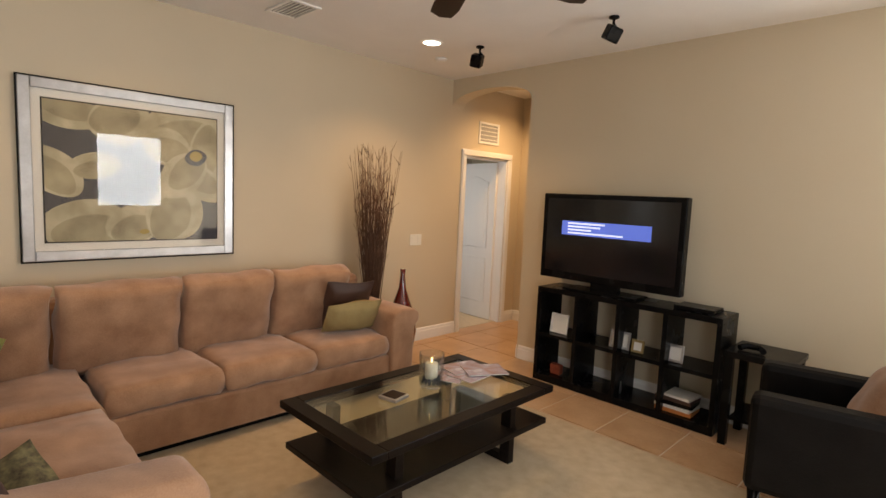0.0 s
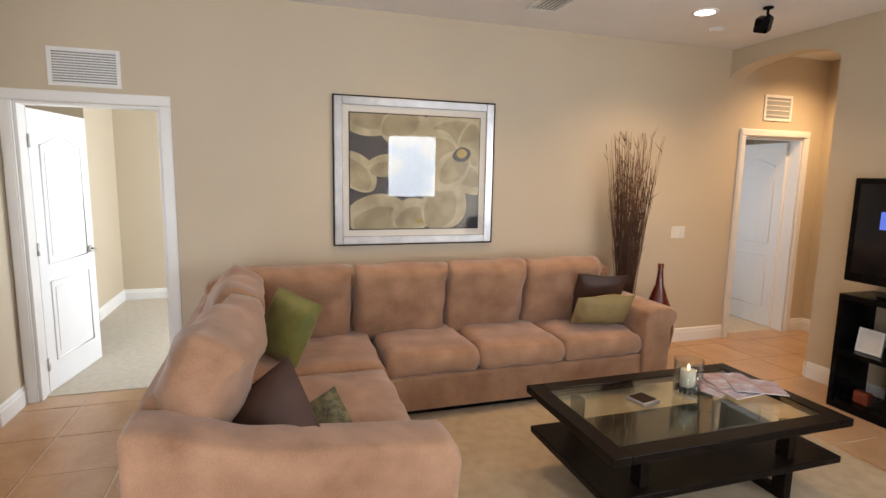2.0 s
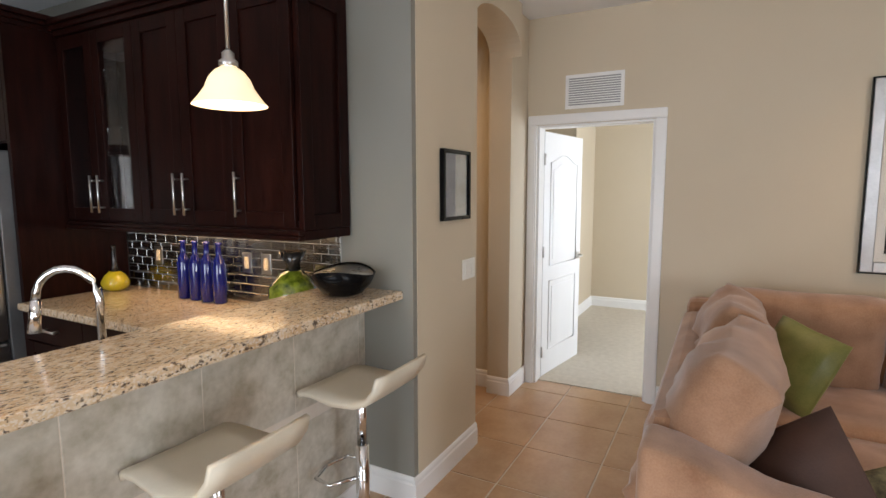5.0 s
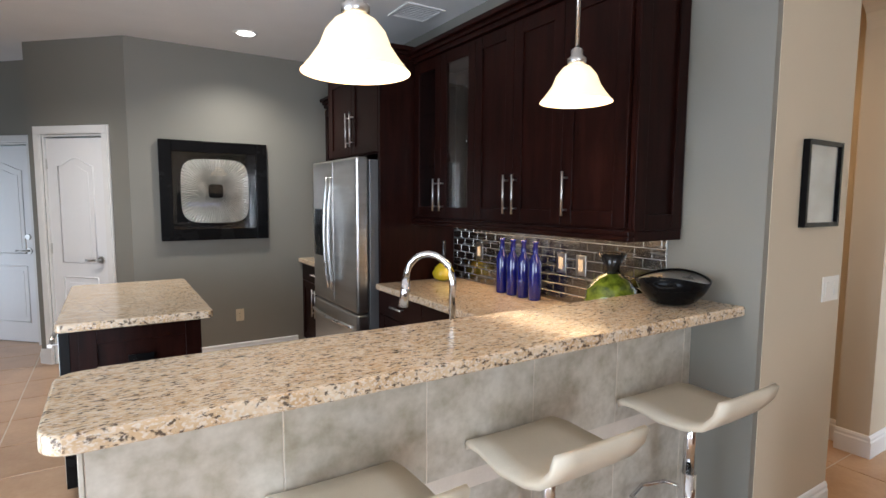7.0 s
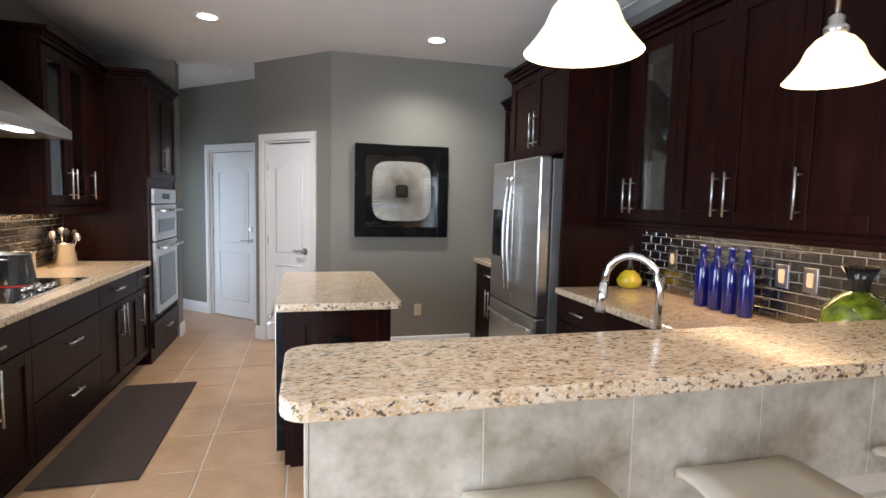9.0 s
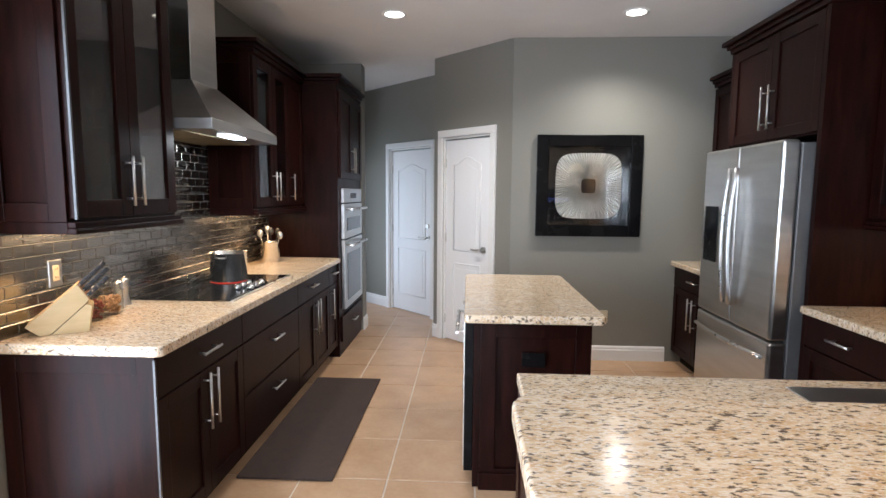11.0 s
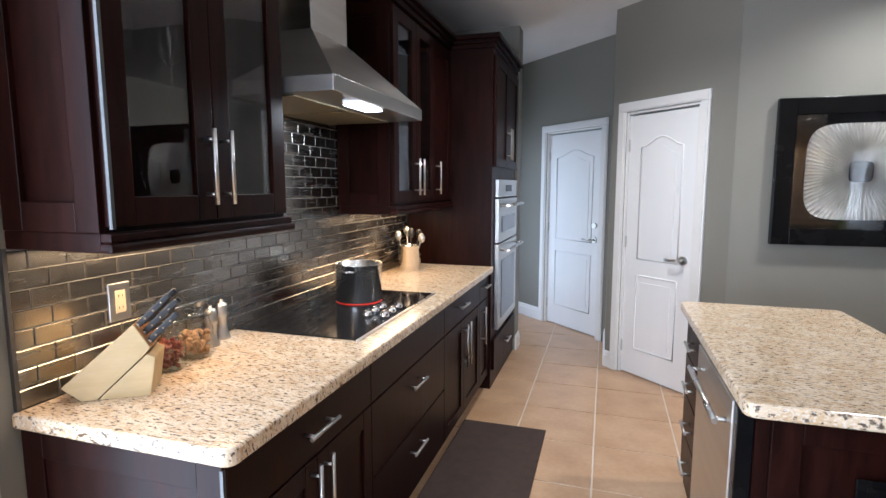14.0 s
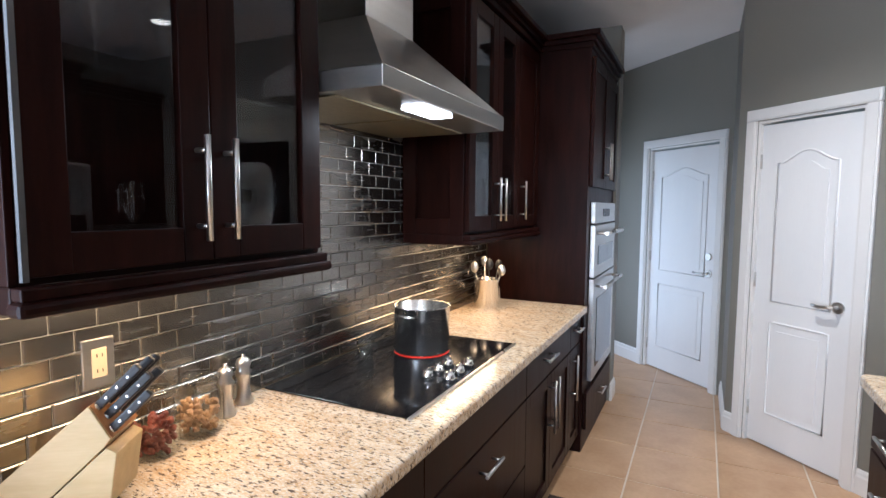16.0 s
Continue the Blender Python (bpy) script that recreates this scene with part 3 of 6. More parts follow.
part("casing_side", box(7.84, -1.22, 0, 7.858, -1.10, 2.12, 0.003), TRIM, t)
part("casing_head", box(7.84, -1.22, 2.121, 7.858, 1.2, 2.22, 0.003), TRIM, t)

# ---- kitchen ----
def bar_handle(parent, x, y, z, length, upright):
    """A steel bar pull on two posts, standing off a front that faces negative y."""
    bm = bmesh.new()
    d = Vector((0, 0, length / 2)) if upright else Vector((length / 2, 0, 0))
    c = Vector((x, y - 0.034, z))
    tube(bm, [c - d, c + d], 0.0065, 10)
    for s in (-0.72, 0.72):
        tube(bm, [c + d * s, c + d * s + Vector((0, 0.034, 0))], 0.005, 8)
    part("handle", bm, STEEL, parent, "brushed steel bar handle")


def shaker_door(parent, name, x0, x1, z0, z1, y, glass=False, rail=0.062, handle=None, flat=False):
    g = 0.0015
    x0, x1, z0, z1 = x0 + g, x1 - g, z0 + g, z1 - g
    if flat:
        d = part(name, box(x0, y - 0.02, z0, x1, y, z1, 0.0025), WOOD, parent)
    else:
        d = part(name, box(x0 + rail, y - 0.010, z0 + rail, x1 - rail, y - (0.006 if glass else 0.002), z1 - rail), CLEAR if glass else WOOD, parent, "glass cabinet door" if glass else "")
        for a0, a1 in ((x0, x0 + rail), (x1 - rail, x1)):
            part("stile", box(a0, y - 0.02, z0, a1, y, z1, 0.002), WOOD, d)
        for c0, c1 in ((z0, z0 + rail), (z1 - rail, z1)):
            part("rail", box(x0 + rail, y - 0.0195, c0, x1 - rail, y, c1, 0.002), WOOD, d)
    if handle:
        hx, hz, ln, up = handle
        bar_handle(d, hx, y - 0.02, hz, ln, up)
    return d


def base_cabinet(m, w, d, fronts, label, h=0.872, end_left=False, end_right=False):
    """fronts: list of (kind, x0, x1, z0, z1, handle)."""
    t = thing("base_cabinet", label, "cabinet", m, "kitchen base cabinets")
    part("body", box(0.001, -d + 0.022, 0.10, w - 0.001, -0.012, h), WOOD, t)
    part("toe_kick", box(0.001, -d + 0.09, 0, w - 0.001, -0.02, 0.10), BLACK, t)
    for kind, x0, x1, z0, z1, handle in fronts:
        shaker_door(t, kind, x0, x1, z0, z1, -d + 0.021, False, 0.062, handle, kind == "drawer")
    for on, xx in ((end_left, -0.018), (end_right, w)):
        if on:
            y0, y1, z1 = -d, -0.012, h
            p = part("end_panel", box(xx + 0.006, y0 + 0.07, 0.11, xx + 0.012, y1 - 0.07, z1 - 0.07), WOOD, t)
            for a0, a1 in ((y0, y0 + 0.07), (y1 - 0.07, y1)):
                part("stile", box(xx, a0, 0.0, xx + 0.018, a1, z1, 0.001), WOOD, p)
            for c0, c1 in ((0.0, 0.11), (z1 - 0.07, z1)):
                part("rail", box(xx, y0 + 0.07, c0, xx + 0.0175, y1 - 0.07, c1, 0.001), WOOD, p)
    return t


def crown(bm, x0, x1, d, z, left=True, right=True):
    for k, (o, h0, h1) in enumerate(((0.012, 0, 0.03), (0.03, 0.03, 0.055), (0.055, 0.055, 0.085))):
        bx(bm, x0 - o * left, -d - o, z + h0, x1 + o * right, -0.01, z + h1, 0.004)


def light_rail(bm, x0, x1, d, z, left=True, right=True):
    bx(bm, x0 - 0.012 * left, -d - 0.012, z - 0.022, x1 + 0.012 * right, -d + 0.02, z, 0.004)
    bx(bm, x0 - 0.02 * left, -d - 0.022, z - 0.046, x1 + 0.02 * right, -d + 0.02, z - 0.022, 0.008)
    for on, a in ((left, x0), (right, x1 - 0.02)):
        if on:
            bx(bm, a - 0.012, -d + 0.02, z - 0.046, a + 0.032, -0.012, z, 0.004)


def wall_cabinet(m, w, d, z0, z1, doors, label, left=False, right=False, glass_inside=True, rail_left=None, rail_right=None):
    """doors: (x0, x1, glass, handle x or None)."""
    t = thing("wall_cabinet", label, "cabinet", m, "kitchen wall cabinets")
    has_glass = any(g for _, _, g, _ in doors)
    if has_glass:
        for row in ((0.001, -d + 0.02, z0, 0.018, z1), (w - 0.018, -d + 0.02, z0, w - 0.001, z1), (0.018, -d + 0.02, z0, w - 0.018, z0 + 0.018), (0.018, -d + 0.02, z1 - 0.018, w - 0.018, z1), (0.018, -0.02, z0 + 0.018, w - 0.018, z1 - 0.018)):
            part("carcass_panel", box(row[0], row[1], row[2], row[3], -0.012, row[4]), WOOD, t)
        for k in (1, 2):
            z = z0 + (z1 - z0) * k / 3
            part("shelf", box(0.02, -d + 0.05, z, w - 0.02, -0.022, z + 0.008), CUPGLASS, t, "glass shelf")
    else:
        part("body", box(0.001, -d + 0.02, z0, w - 0.001, -0.012, z1), WOOD, t)
    for x0, x1, g, hx in doors:
        shaker_door(t, "door", x0, x1, z0 + 0.012, z1 - 0.012, -d + 0.02, g, 0.068, (hx, z0 + 0.160, 0.21, True) if hx else None)
    for on, xx in ((left, 0.001), (right, w - 0.001)):
        if on:
            s = -1 if on is left and xx < 0.01 else 1
            bm = bmesh.new()
            a, b = (xx - 0.014, xx) if s < 0 else (xx, xx + 0.014)
            bx(bm, a, -d + 0.021, z0, b, -d + 0.09, z1, 0.002)
            bx(bm, a, -0.08, z0, b, -0.012, z1, 0.002)
            bx(bm, a, -d + 0.09, z0, b, -0.08, z0 + 0.07, 0.002)
            bx(bm, a, -d + 0.09, z1 - 0.07, b, -0.08, z1, 0.002)
            part("side_panel", bm, WOOD, t)
    bm = bmesh.new()
    crown(bm, 0, w, d, z1, left, right)
    part("crown_moulding", bm, WOOD, t)
    bm = bmesh.new()
    light_rail(bm, 0, w, d, z0, left if rail_left is None else rail_left, right if rail_right is None else rail_right)
    part("light_rail", bm, WOOD, t)
    return t


def counter(outline, z1, thick, label, m=None):
    bm = bmesh.new()
    prism(bm, outline, z1 - thick, z1, "z")
    es = [e for e in bm.edges if abs(e.verts[0].co.z - e.verts[1].co.z) < 1e-5]
    bmesh.ops.bevel(bm, geom=es, offset=0.008, segments=3, affect="EDGES", profile=0.5)
    return single("countertop", bm, GRANITE, label, "countertop", m, "granite countertops")


def rounded(x0, y0, x1, y1, r, corners=(1, 1, 1, 1), n=5):
    pts = []
    for (cx, cy, a0), on in zip(((x1 - r, y1 - r, 0), (x0 + r, y1 - r, 90), (x0 + r, y0 + r, 180), (x1 - r, y0 + r, 270)), corners):
        if on:
            pts += [(cx + r * math.cos(radians(a0 + 90 * i / n)), cy + r * math.sin(radians(a0 + 90 * i / n))) for i in range(n + 1)]
        else:
            pts.append((x1 if a0 in (0, 270) else x0, y1 if a0 < 135 else y0))
    return pts


EAST = 7.86
RANGE = pose(EAST, -1.31, 0, 0, 0, -90)       # local x runs south along the cooktop wall
W1, W2, W3, W4 = 0.75, 0.90, 1.08, 0.81
base_cabinet(RANGE, W1, 0.625, [("drawer", 0, W1, 0.70, 0.865, (W1 / 2, 0.785, 0.16, False)), ("door", 0, W1 / 2, 0.11, 0.695, (W1 / 2 - 0.035, 0.56, 0.26, True)), ("door", W1 / 2, W1, 0.11, 0.695, (W1 / 2 + 0.035, 0.56, 0.26, True))],
             "dark cherry base cabinet with a drawer over two doors", end_left=True)
base_cabinet(RANGE @ pose(W1, 0, 0), W2, 0.625, [("drawer", 0, W2, 0.70, 0.865, None), ("drawer", 0, W2, 0.41, 0.695, (W2 / 2, 0.615, 0.16, False)), ("drawer", 0, W2, 0.11, 0.405, (W2 / 2, 0.315, 0.16, False))],
             "dark cherry drawer base under the cooktop")
base_cabinet(RANGE @ pose(W1 + W2, 0, 0), W3, 0.625, [("drawer", 0, W4, 0.70, 0.865, (W4 / 2 - 0.08, 0.795, 0.16, False)), ("drawer", W4, W3, 0.70, 0.865, ((W4 + W3) / 2, 0.795, 0.12, False)),
             ("door", 0, W4 / 2, 0.11, 0.695, (W4 / 2 - 0.037, 0.54, 0.26, True)), ("door", W4 / 2, W4, 0.11, 0.695, (W4 / 2 + 0.037, 0.54, 0.26, True)), ("door", W4, W3, 0.11, 0.695, (W4 + 0.045, 0.54, 0.26, True))],
             "dark cherry base cabinet with drawers over narrow doors")
counter(rounded(7.20, -4.03, 7.856, -1.28, 0.03, (0, 1, 0, 0)), 0.915, 0.042, "speckled cream and brown granite countertop along the cooktop wall")
wall_cabinet(RANGE @ pose(0.0, 0, 0), 0.69, 0.34, 1.375, 2.47, [(0.0, 0.345, True, 0.308), (0.345, 0.69, True, 0.378)], "dark cherry wall cabinet with two glass doors", True, True)
wall_cabinet(RANGE @ pose(1.68, 0, 0), 1.05, 0.34, 1.375, 2.42, [(0.0, 0.345, True, 0.308), (0.345, 0.67, True, 0.382), (0.67, 1.05, False, 0.71)], "dark cherry wall cabinet with glass doors beside the hood", True, False)
single("edge_trim", box(7.501, -1.307, 1.385, 7.510, -1.298, 2.46), STRIP, "bright metal edge strip on the glass cabinet", "trim")

single("edge_trim", box(7.846, -1.298, 0.916, 7.859, -1.288, 1.33), STRIP, "steel strip finishing the end of the backsplash", "trim")
single("edge_trim", box(7.232, -1.3, 0.11, 7.240, -1.2905, 0.86), STRIP, "steel strip on the corner of the base cabinet", "trim")

# tall oven cabinet
OV = RANGE @ pose(2.735, 0, 0)
t = thing("oven_cabinet", "tall dark cherry cabinet holding two wall ovens", "cabinet", OV)
bm = box(0.001, -0.64, 0.0, 0.97, -0.012, 2.42)
part("body", bm, WOOD, t)
bm = bmesh.new()
crown(bm, 0, 0.97, 0.64, 2.42, True, False)
part("crown_moulding", bm, WOOD, t)
shaker_door(t, "door", 0.04, 0.485, 1.62, 2.38, -0.641, False, 0.062, (0.45, 1.80, 0.24, True))
shaker_door(t, "door", 0.485, 0.93, 1.62, 2.38, -0.641, False, 0.062, (0.52, 1.80, 0.24, True))
shaker_door(t, "drawer", 0.04, 0.93, 0.13, 0.36, -0.641, False, 0.062, (0.485, 0.25, 0.16, False), True)
t = thing("wall_oven", "stainless steel double wall oven with bar handles", "oven", OV)
part("control_panel", box(0.10, -0.672, 1.40, 0.87, -0.642, 1.53, 0.004), STEEL, t)
part("display", box(0.36, -0.675, 1.44, 0.61, -0.6725, 1.49), BLACK, t)
for z0, z1 in ((1.07, 1.39), (0.42, 1.06)):
    d = part("oven_door", box(0.10, -0.675, z0, 0.87, -0.642, z1, 0.004), STEEL, t)
    part("window", box(0.20, -0.679, z0 + 0.07, 0.77, -0.676, z1 - 0.13), HOBGLASS, d, "dark oven window")
    bm = bmesh.new()
    tube(bm, [(0.14, -0.735, z1 - 0.05), (0.83, -0.735, z1 - 0.05)], 0.012, 12)
    for xx in (0.17, 0.80):
        tube(bm, [(xx, -0.735, z1 - 0.05), (xx, -0.674, z1 - 0.05)], 0.009, 8)
    part("handle", bm, SATIN, d)

# hood
t = thing("range_hood", "stainless steel chimney hood over the cooktop", "hood")
bm = bmesh.new()
bx(bm, 7.33, -2.89, 1.80, 7.848, -2.01, 1.855, 0.003)
part("rim", bm, STEEL, t)
bm = bmesh.new()
lo = [(7.335, -2.885, 1.857), (7.846, -2.885, 1.857), (7.846, -2.015, 1.857), (7.335, -2.015, 1.857)]
hi = [(7.58, -2.60, 2.10), (7.846, -2.60, 2.10), (7.846, -2.30, 2.10), (7.58, -2.30, 2.10)]
a = [bm.verts.new(v) for v in lo]
b = [bm.verts.new(v) for v in hi]
bm.faces.new(a[::-1])
bm.faces.new(b)
for i in range(4):
    bm.faces.new((a[i], a[(i + 1) % 4], b[(i + 1) % 4], b[i]))
part("canopy", bm, STEEL, t)
part("chimney", box(7.58, -2.60, 2.10, 7.846, -2.30, CEIL - 0.002, 0.002), STEEL, t)
for y0 in (-2.86, -2.44):
    part("filter", box(7.50, y0, 1.794, 7.83, y0 + 0.40, 1.799), FILTERMESH, t, "greasy metal mesh filter")
for y in (-2.38,):
    part("lamp", box(7.36, y - 0.10, 1.792, 7.44, y + 0.10, 1.799, 0.003), HOODLENS, t, "glowing hood lamp")

# cooktop and what stands on the counter
t = thing("cooktop", "black glass electric cooktop set in the granite", "cooktop")
part("glass", box(7.31, -2.99, 0.9155, 7.84, -2.10, 0.921, 0.002), HOBGLASS, t)
part("trim", box(7.298, -2.995, 0.9155, 7.309, -2.095, 0.922, 0.001), SATIN, t)
bm = bmesh.new()
lathe(bm, [(0.100, 0.9212), (0.111, 0.9214), (0.111, 0.9218), (0.100, 0.9218)], 7.60, -2.71, 32)
part("heating_ring", bm, HEATRING, t, "glowing red heating ring")
for i, (x, y) in enumerate(((7.417, -2.418), (7.342, -2.43), (7.344, -2.512), (7.348, -2.60), (7.412, -2.566), (7.414, -2.49))):
    bm = bmesh.new()
    lathe(bm, [(0.021, 0.9212), (0.021, 0.935), (0.017, 0.940), (0.017, 0.948), (0.0, 0.949)], x, y, 14)
    bx(bm, x - 0.004, y - 0.018, 0.947, x + 0.004, y + 0.018, 0.955, 0.001)
    part("knob", bm, CHROME, t, "chrome control knob")


def pot(name, x, y, z, r, h, label, side_handles=True):
    t = thing(name, label, "pot", pose(x, y, z))
    bm = bmesh.new()
    lathe(bm, [(r * 0.97, 0), (r, 0.008), (r, h), (r + 0.006, h + 0.004), (r - 0.003, h + 0.002), (r - 0.004, 0.02), (0, 0.018)], 0, 0, 36)
    part("body", bm, POTSTEEL, t)
    if side_handles:
        for s in (-1, 1):
            bm = bmesh.new()
            tube(bm, [(-0.035, s * (r - 0.002), h - 0.03), (-0.035, s * (r + 0.03), h - 0.022), (0.035, s * (r + 0.03), h - 0.022), (0.035, s * (r - 0.002), h - 0.03)], 0.006, 8)
            part("handle", bm, CHROME, t)
        bm = bmesh.new()
        lathe(bm, [(r - 0.006, h - 0.05), (0, h - 0.05)], 0, 0, 30)
        part("water", bm, CUPGLASS, t, "water in the pot")
    return t


pot("stock_pot", 7.60, -2.71, 0.923, 0.112, 0.182, "polished steel stock pot on the glowing ring")
t = pot("utensil_holder", 7.72, -3.72, 0.915, 0.072, 0.165, "steel canister full of cooking utensils on the counter", False)
for i in range(6):
    a = i * 1.05
    bm = bmesh.new()
    p0, p1 = Vector((0.03 * math.cos(a), 0.03 * math.sin(a), 0.02)), Vector((0.09 * math.cos(a), 0.09 * math.sin(a), 0.22 + 0.02 * (i % 3)))
    tube(bm, [p0, p1], 0.004, 6)
    s = bmesh.ops.create_icosphere(bm, subdivisions=2, radius=0.024)["verts"]
    for v in s:
        v.co = Vector((v.co.x, v.co.y * 0.5, v.co.z * 1.4)) + p1
    part("utensil", bm, SATIN if i % 2 else KNIFEGRIP, t)
pot("small_canister", 7.74, -3.88, 0.915, 0.045, 0.09, "small steel canister on the counter", False)

bm = bmesh.new()
lathe(bm, [(0.028, 0), (0.036, 0.075), (0.034, 0.075), (0.027, 0.008), (0, 0.008)], 7.74, -2.52, 20)
single("glass_tumbler", bm, CUPGLASS, "small clear glass cup standing on the cooktop", "glass", pose(0, 0, 0.9212))

# local x runs along the block's base towards the knives, local y into its thickness
t = thing("knife_block", "pale wooden knife block with black handled knives", "knife block", pose(7.757, -1.386, 0.915, 0, 0, 213.2))
def block_side(pts, y0, y1):
    bm = bmesh.new()
    prism(bm, pts, y0, y1)
    bmesh.ops.bevel(bm, geom=bm.edges[:], offset=0.002, segments=2, affect="EDGES", profile=0.5)
    return bm
part("block", block_side([(-0.045, 0.040), (0.0, 0.0), (0.036, 0.0), (0.160, 0.118), (0.172, 0.134), (0.134, 0.200)], 0.0, 0.115), KNIFEWOOD, t)
part("front_block", block_side([(0.039, 0.0), (0.166, 0.0), (0.182, 0.105), (0.163, 0.116)], 0.0, 0.115), KNIFEWOOD, t)
slope = Vector((0.038, 0, -0.066)).normalized()
out = Vector((0.072, 0, 0.071)).normalized()
bm = bmesh.new()
prism(bm, [(0.1345, 0.2002), (0.1725, 0.1342), (0.1737, 0.1348), (0.1357, 0.2010)], 0.004, 0.111)
part("slot_face", bm, KNIFEWOOD_END, t, "darker slotted end of the block")
for u, v, ln in ((0.010, 0.022, 0.115), (0.012, 0.060, 0.125), (0.014, 0.096, 0.120), (0.036, 0.030, 0.120), (0.040, 0.075, 0.120), (0.062, 0.020, 0.105)):
    c = Vector((0.135, v, 0.200)) + slope * u
    bm = bmesh.new()
    vs = bx(bm, -0.007, -0.009, 0.0, 0.007, 0.009, ln, 0.004)
    for w in bm.verts:
        w.co.x += 0.006 * math.sin(w.co.z / ln * 3.14) - 0.004 * (w.co.z / ln) ** 3
    turn = out.to_track_quat("Z", "Y").to_matrix().to_4x4()
    bmesh.ops.transform(bm, matrix=Matrix.Translation(c) @ turn, verts=bm.verts[:])
    kn = part("knife", bm, KNIFEGRIP, t, "black knife handle with steel rivets")
    for k in (0.25, 0.5, 0.75):
        bm = bmesh.new()
        tube(bm, [c + out * ln * k + Vector((0, -0.0098, 0)), c + out * ln * k + Vector((0, 0.0098, 0))], 0.0028, 8)
        part("rivet", bm, CHROME, kn)
    bm = bmesh.new()
    tube(bm, [c - out * 0.006, c + out * 0.006], 0.0085, 10)
    part("bolster", bm, SATIN, kn)


def jar(x, y, fill, what):
    t = thing("glass_jar", what, "jar", pose(x, y, 0.915), "counter jars")
    bm = bmesh.new()
    lathe(bm, [(0.05, 0), (0.058, 0.01), (0.058, 0.10), (0.048, 0.125), (0.048, 0.14)], 0, 0, 26)
    part("body", bm, CUPGLASS, t)
    bm = bmesh.new()
    rnd = random.Random(int(x * 1000))
    for i in range(90):
        a, r = rnd.uniform(0, 6.28), 0.046 * math.sqrt(rnd.random())
        vs = bmesh.ops.create_icosphere(bm, subdivisions=1, radius=0.010)["verts"]
        o = Vector((r * math.cos(a), r * math.sin(a), 0.012 + 0.075 * rnd.random()))
        for v in vs:
            v.co = v.co * rnd.uniform(0.7, 1.1) + o
    part("contents", bm, fill, t)
    bm = bmesh.new()
    lathe(bm, [(0.05, 0.14), (0.054, 0.142), (0.054, 0.152), (0.04, 0.158), (0.012, 0.16), (0.0, 0.161)], 0, 0, 24)
    part("lid", bm, CUPGLASS, t, "glass lid")


jar(7.745, -1.782, NUTS, "clear glass jar of nuts with a lid")
jar(7.742, -1.655, REDBEANS, "clear glass jar of dried red peppers")
for x, y in ((7.775, -1.893), (7.805, -1.985)):
    bm = bmesh.new()
    lathe(bm, [(0.026, 0), (0.028, 0.006), (0.022, 0.02), (0.017, 0.05), (0.020, 0.085), (0.025, 0.095), (0.018, 0.105), (0.022, 0.12), (0.016, 0.135), (0.005, 0.139), (0.007, 0.147), (0, 0.151)], 0, 0, 20)
    single("pepper_mill", bm, SATIN, "small steel pepper mill on the counter", "mill", pose(x, y, 0.915), "pepper mills")

# stemware behind the glass doors
def stem_glass(x, y, z, s=1.0):
    bm = bmesh.new()
    lathe(bm, [(0.034, 0), (0.006, 0.006), (0.004, 0.09), (0.03, 0.12), (0.038, 0.16), (0.032, 0.20)], 0, 0, 18)
    single("wine_glass", bm, CUPGLASS, "clear stemmed wine glass on a glass shelf", "glass", pose(x, y, z) @ Matrix.Diagonal((s, s, s, 1)), "stemware")


for y in (-1.42, -1.55, -1.72, -1.86):
    stem_glass(7.72, y, 1.37 + 1.10 / 3 + 0.009)
    stem_glass(7.70, y - 0.05, 1.389, 0.8)
for y in (-3.05, -3.18, -3.42, -3.55):
    stem_glass(7.72, y, 1.38 + 1.04 / 3 + 0.009)

# small puck lamps under the tops of the glass cabinets
for x, y, z in ((3.82, -1.73, 2.421), (7.70, -3.16, 2.401)):
    t = thing("puck_light", "small round cabinet light, lit", "cabinet light", pose(x, y, z), "cabinet lights")
    bm = bmesh.new()
    lathe(bm, [(0.034, 0), (0.034, -0.009), (0.026, -0.011)], 0, 0, 20, False)
    part("ring", bm, SATIN, t)
    bm = bmesh.new()
    lathe(bm, [(0.026, -0.010), (0.0, -0.010)], 0, 0, 20)
    part("lens", bm, DISC, t, "glowing lens")
for y in (-1.80, -1.70, -1.62):
    stem_glass(3.80, y, 1.37 + 1.07 / 3 + 0.009)
    stem_glass(3.81, y - 0.03, 1.37 + 2.14 / 3 + 0.009)
    stem_glass(3.80, y + 0.02, 1.389, 0.9)

# kitchen mat
t = single("kitchen_mat", box(6.75, -3.48, 0.002, 7.26, -1.98, 0.014, 0.005), FLOORMAT, "dark brown woven kitchen mat on the tile floor", "mat")

# island
ISL = thing("island", "dark cherry kitchen island with drawers and built-in fridge", "island")
bm = bmesh.new()
part("body", box(5.46, -3.14, 0.0, 6.03, -1.985, 0.872), WOOD, ISL)
bm = bmesh.new()
for a, b, c, d in ((5.455, 5.53, 0.0, 0.872), (5.92, 5.995, 0.0, 0.872), (5.53, 5.92, 0.0, 0.11), (5.53, 5.92, 0.79, 0.872)):
    bx(bm, a, -1.984, c, b, -1.966, d, 0.002)
part("end_panel", bm, WOOD, ISL)
part("skirting", box(5.45, -1.965, 0.0, 6.0, -1.955, 0.09, 0.003), WOOD, ISL)
S = pose(6.04, -3.14, 0, 0, 0, 90)
dr = thing("drawer_cabinet", "dark cherry drawer cabinet built into the island", "cabinet", S)
for z0, z1 in ((0.11, 0.30), (0.305, 0.49), (0.495, 0.68), (0.685, 0.865)):
    shaker_door(dr, "drawer", 0.02, 0.50, z0, z1, 0.009, False, 0.06, (0.26, (z0 + z1) / 2, 0.14, False), True)
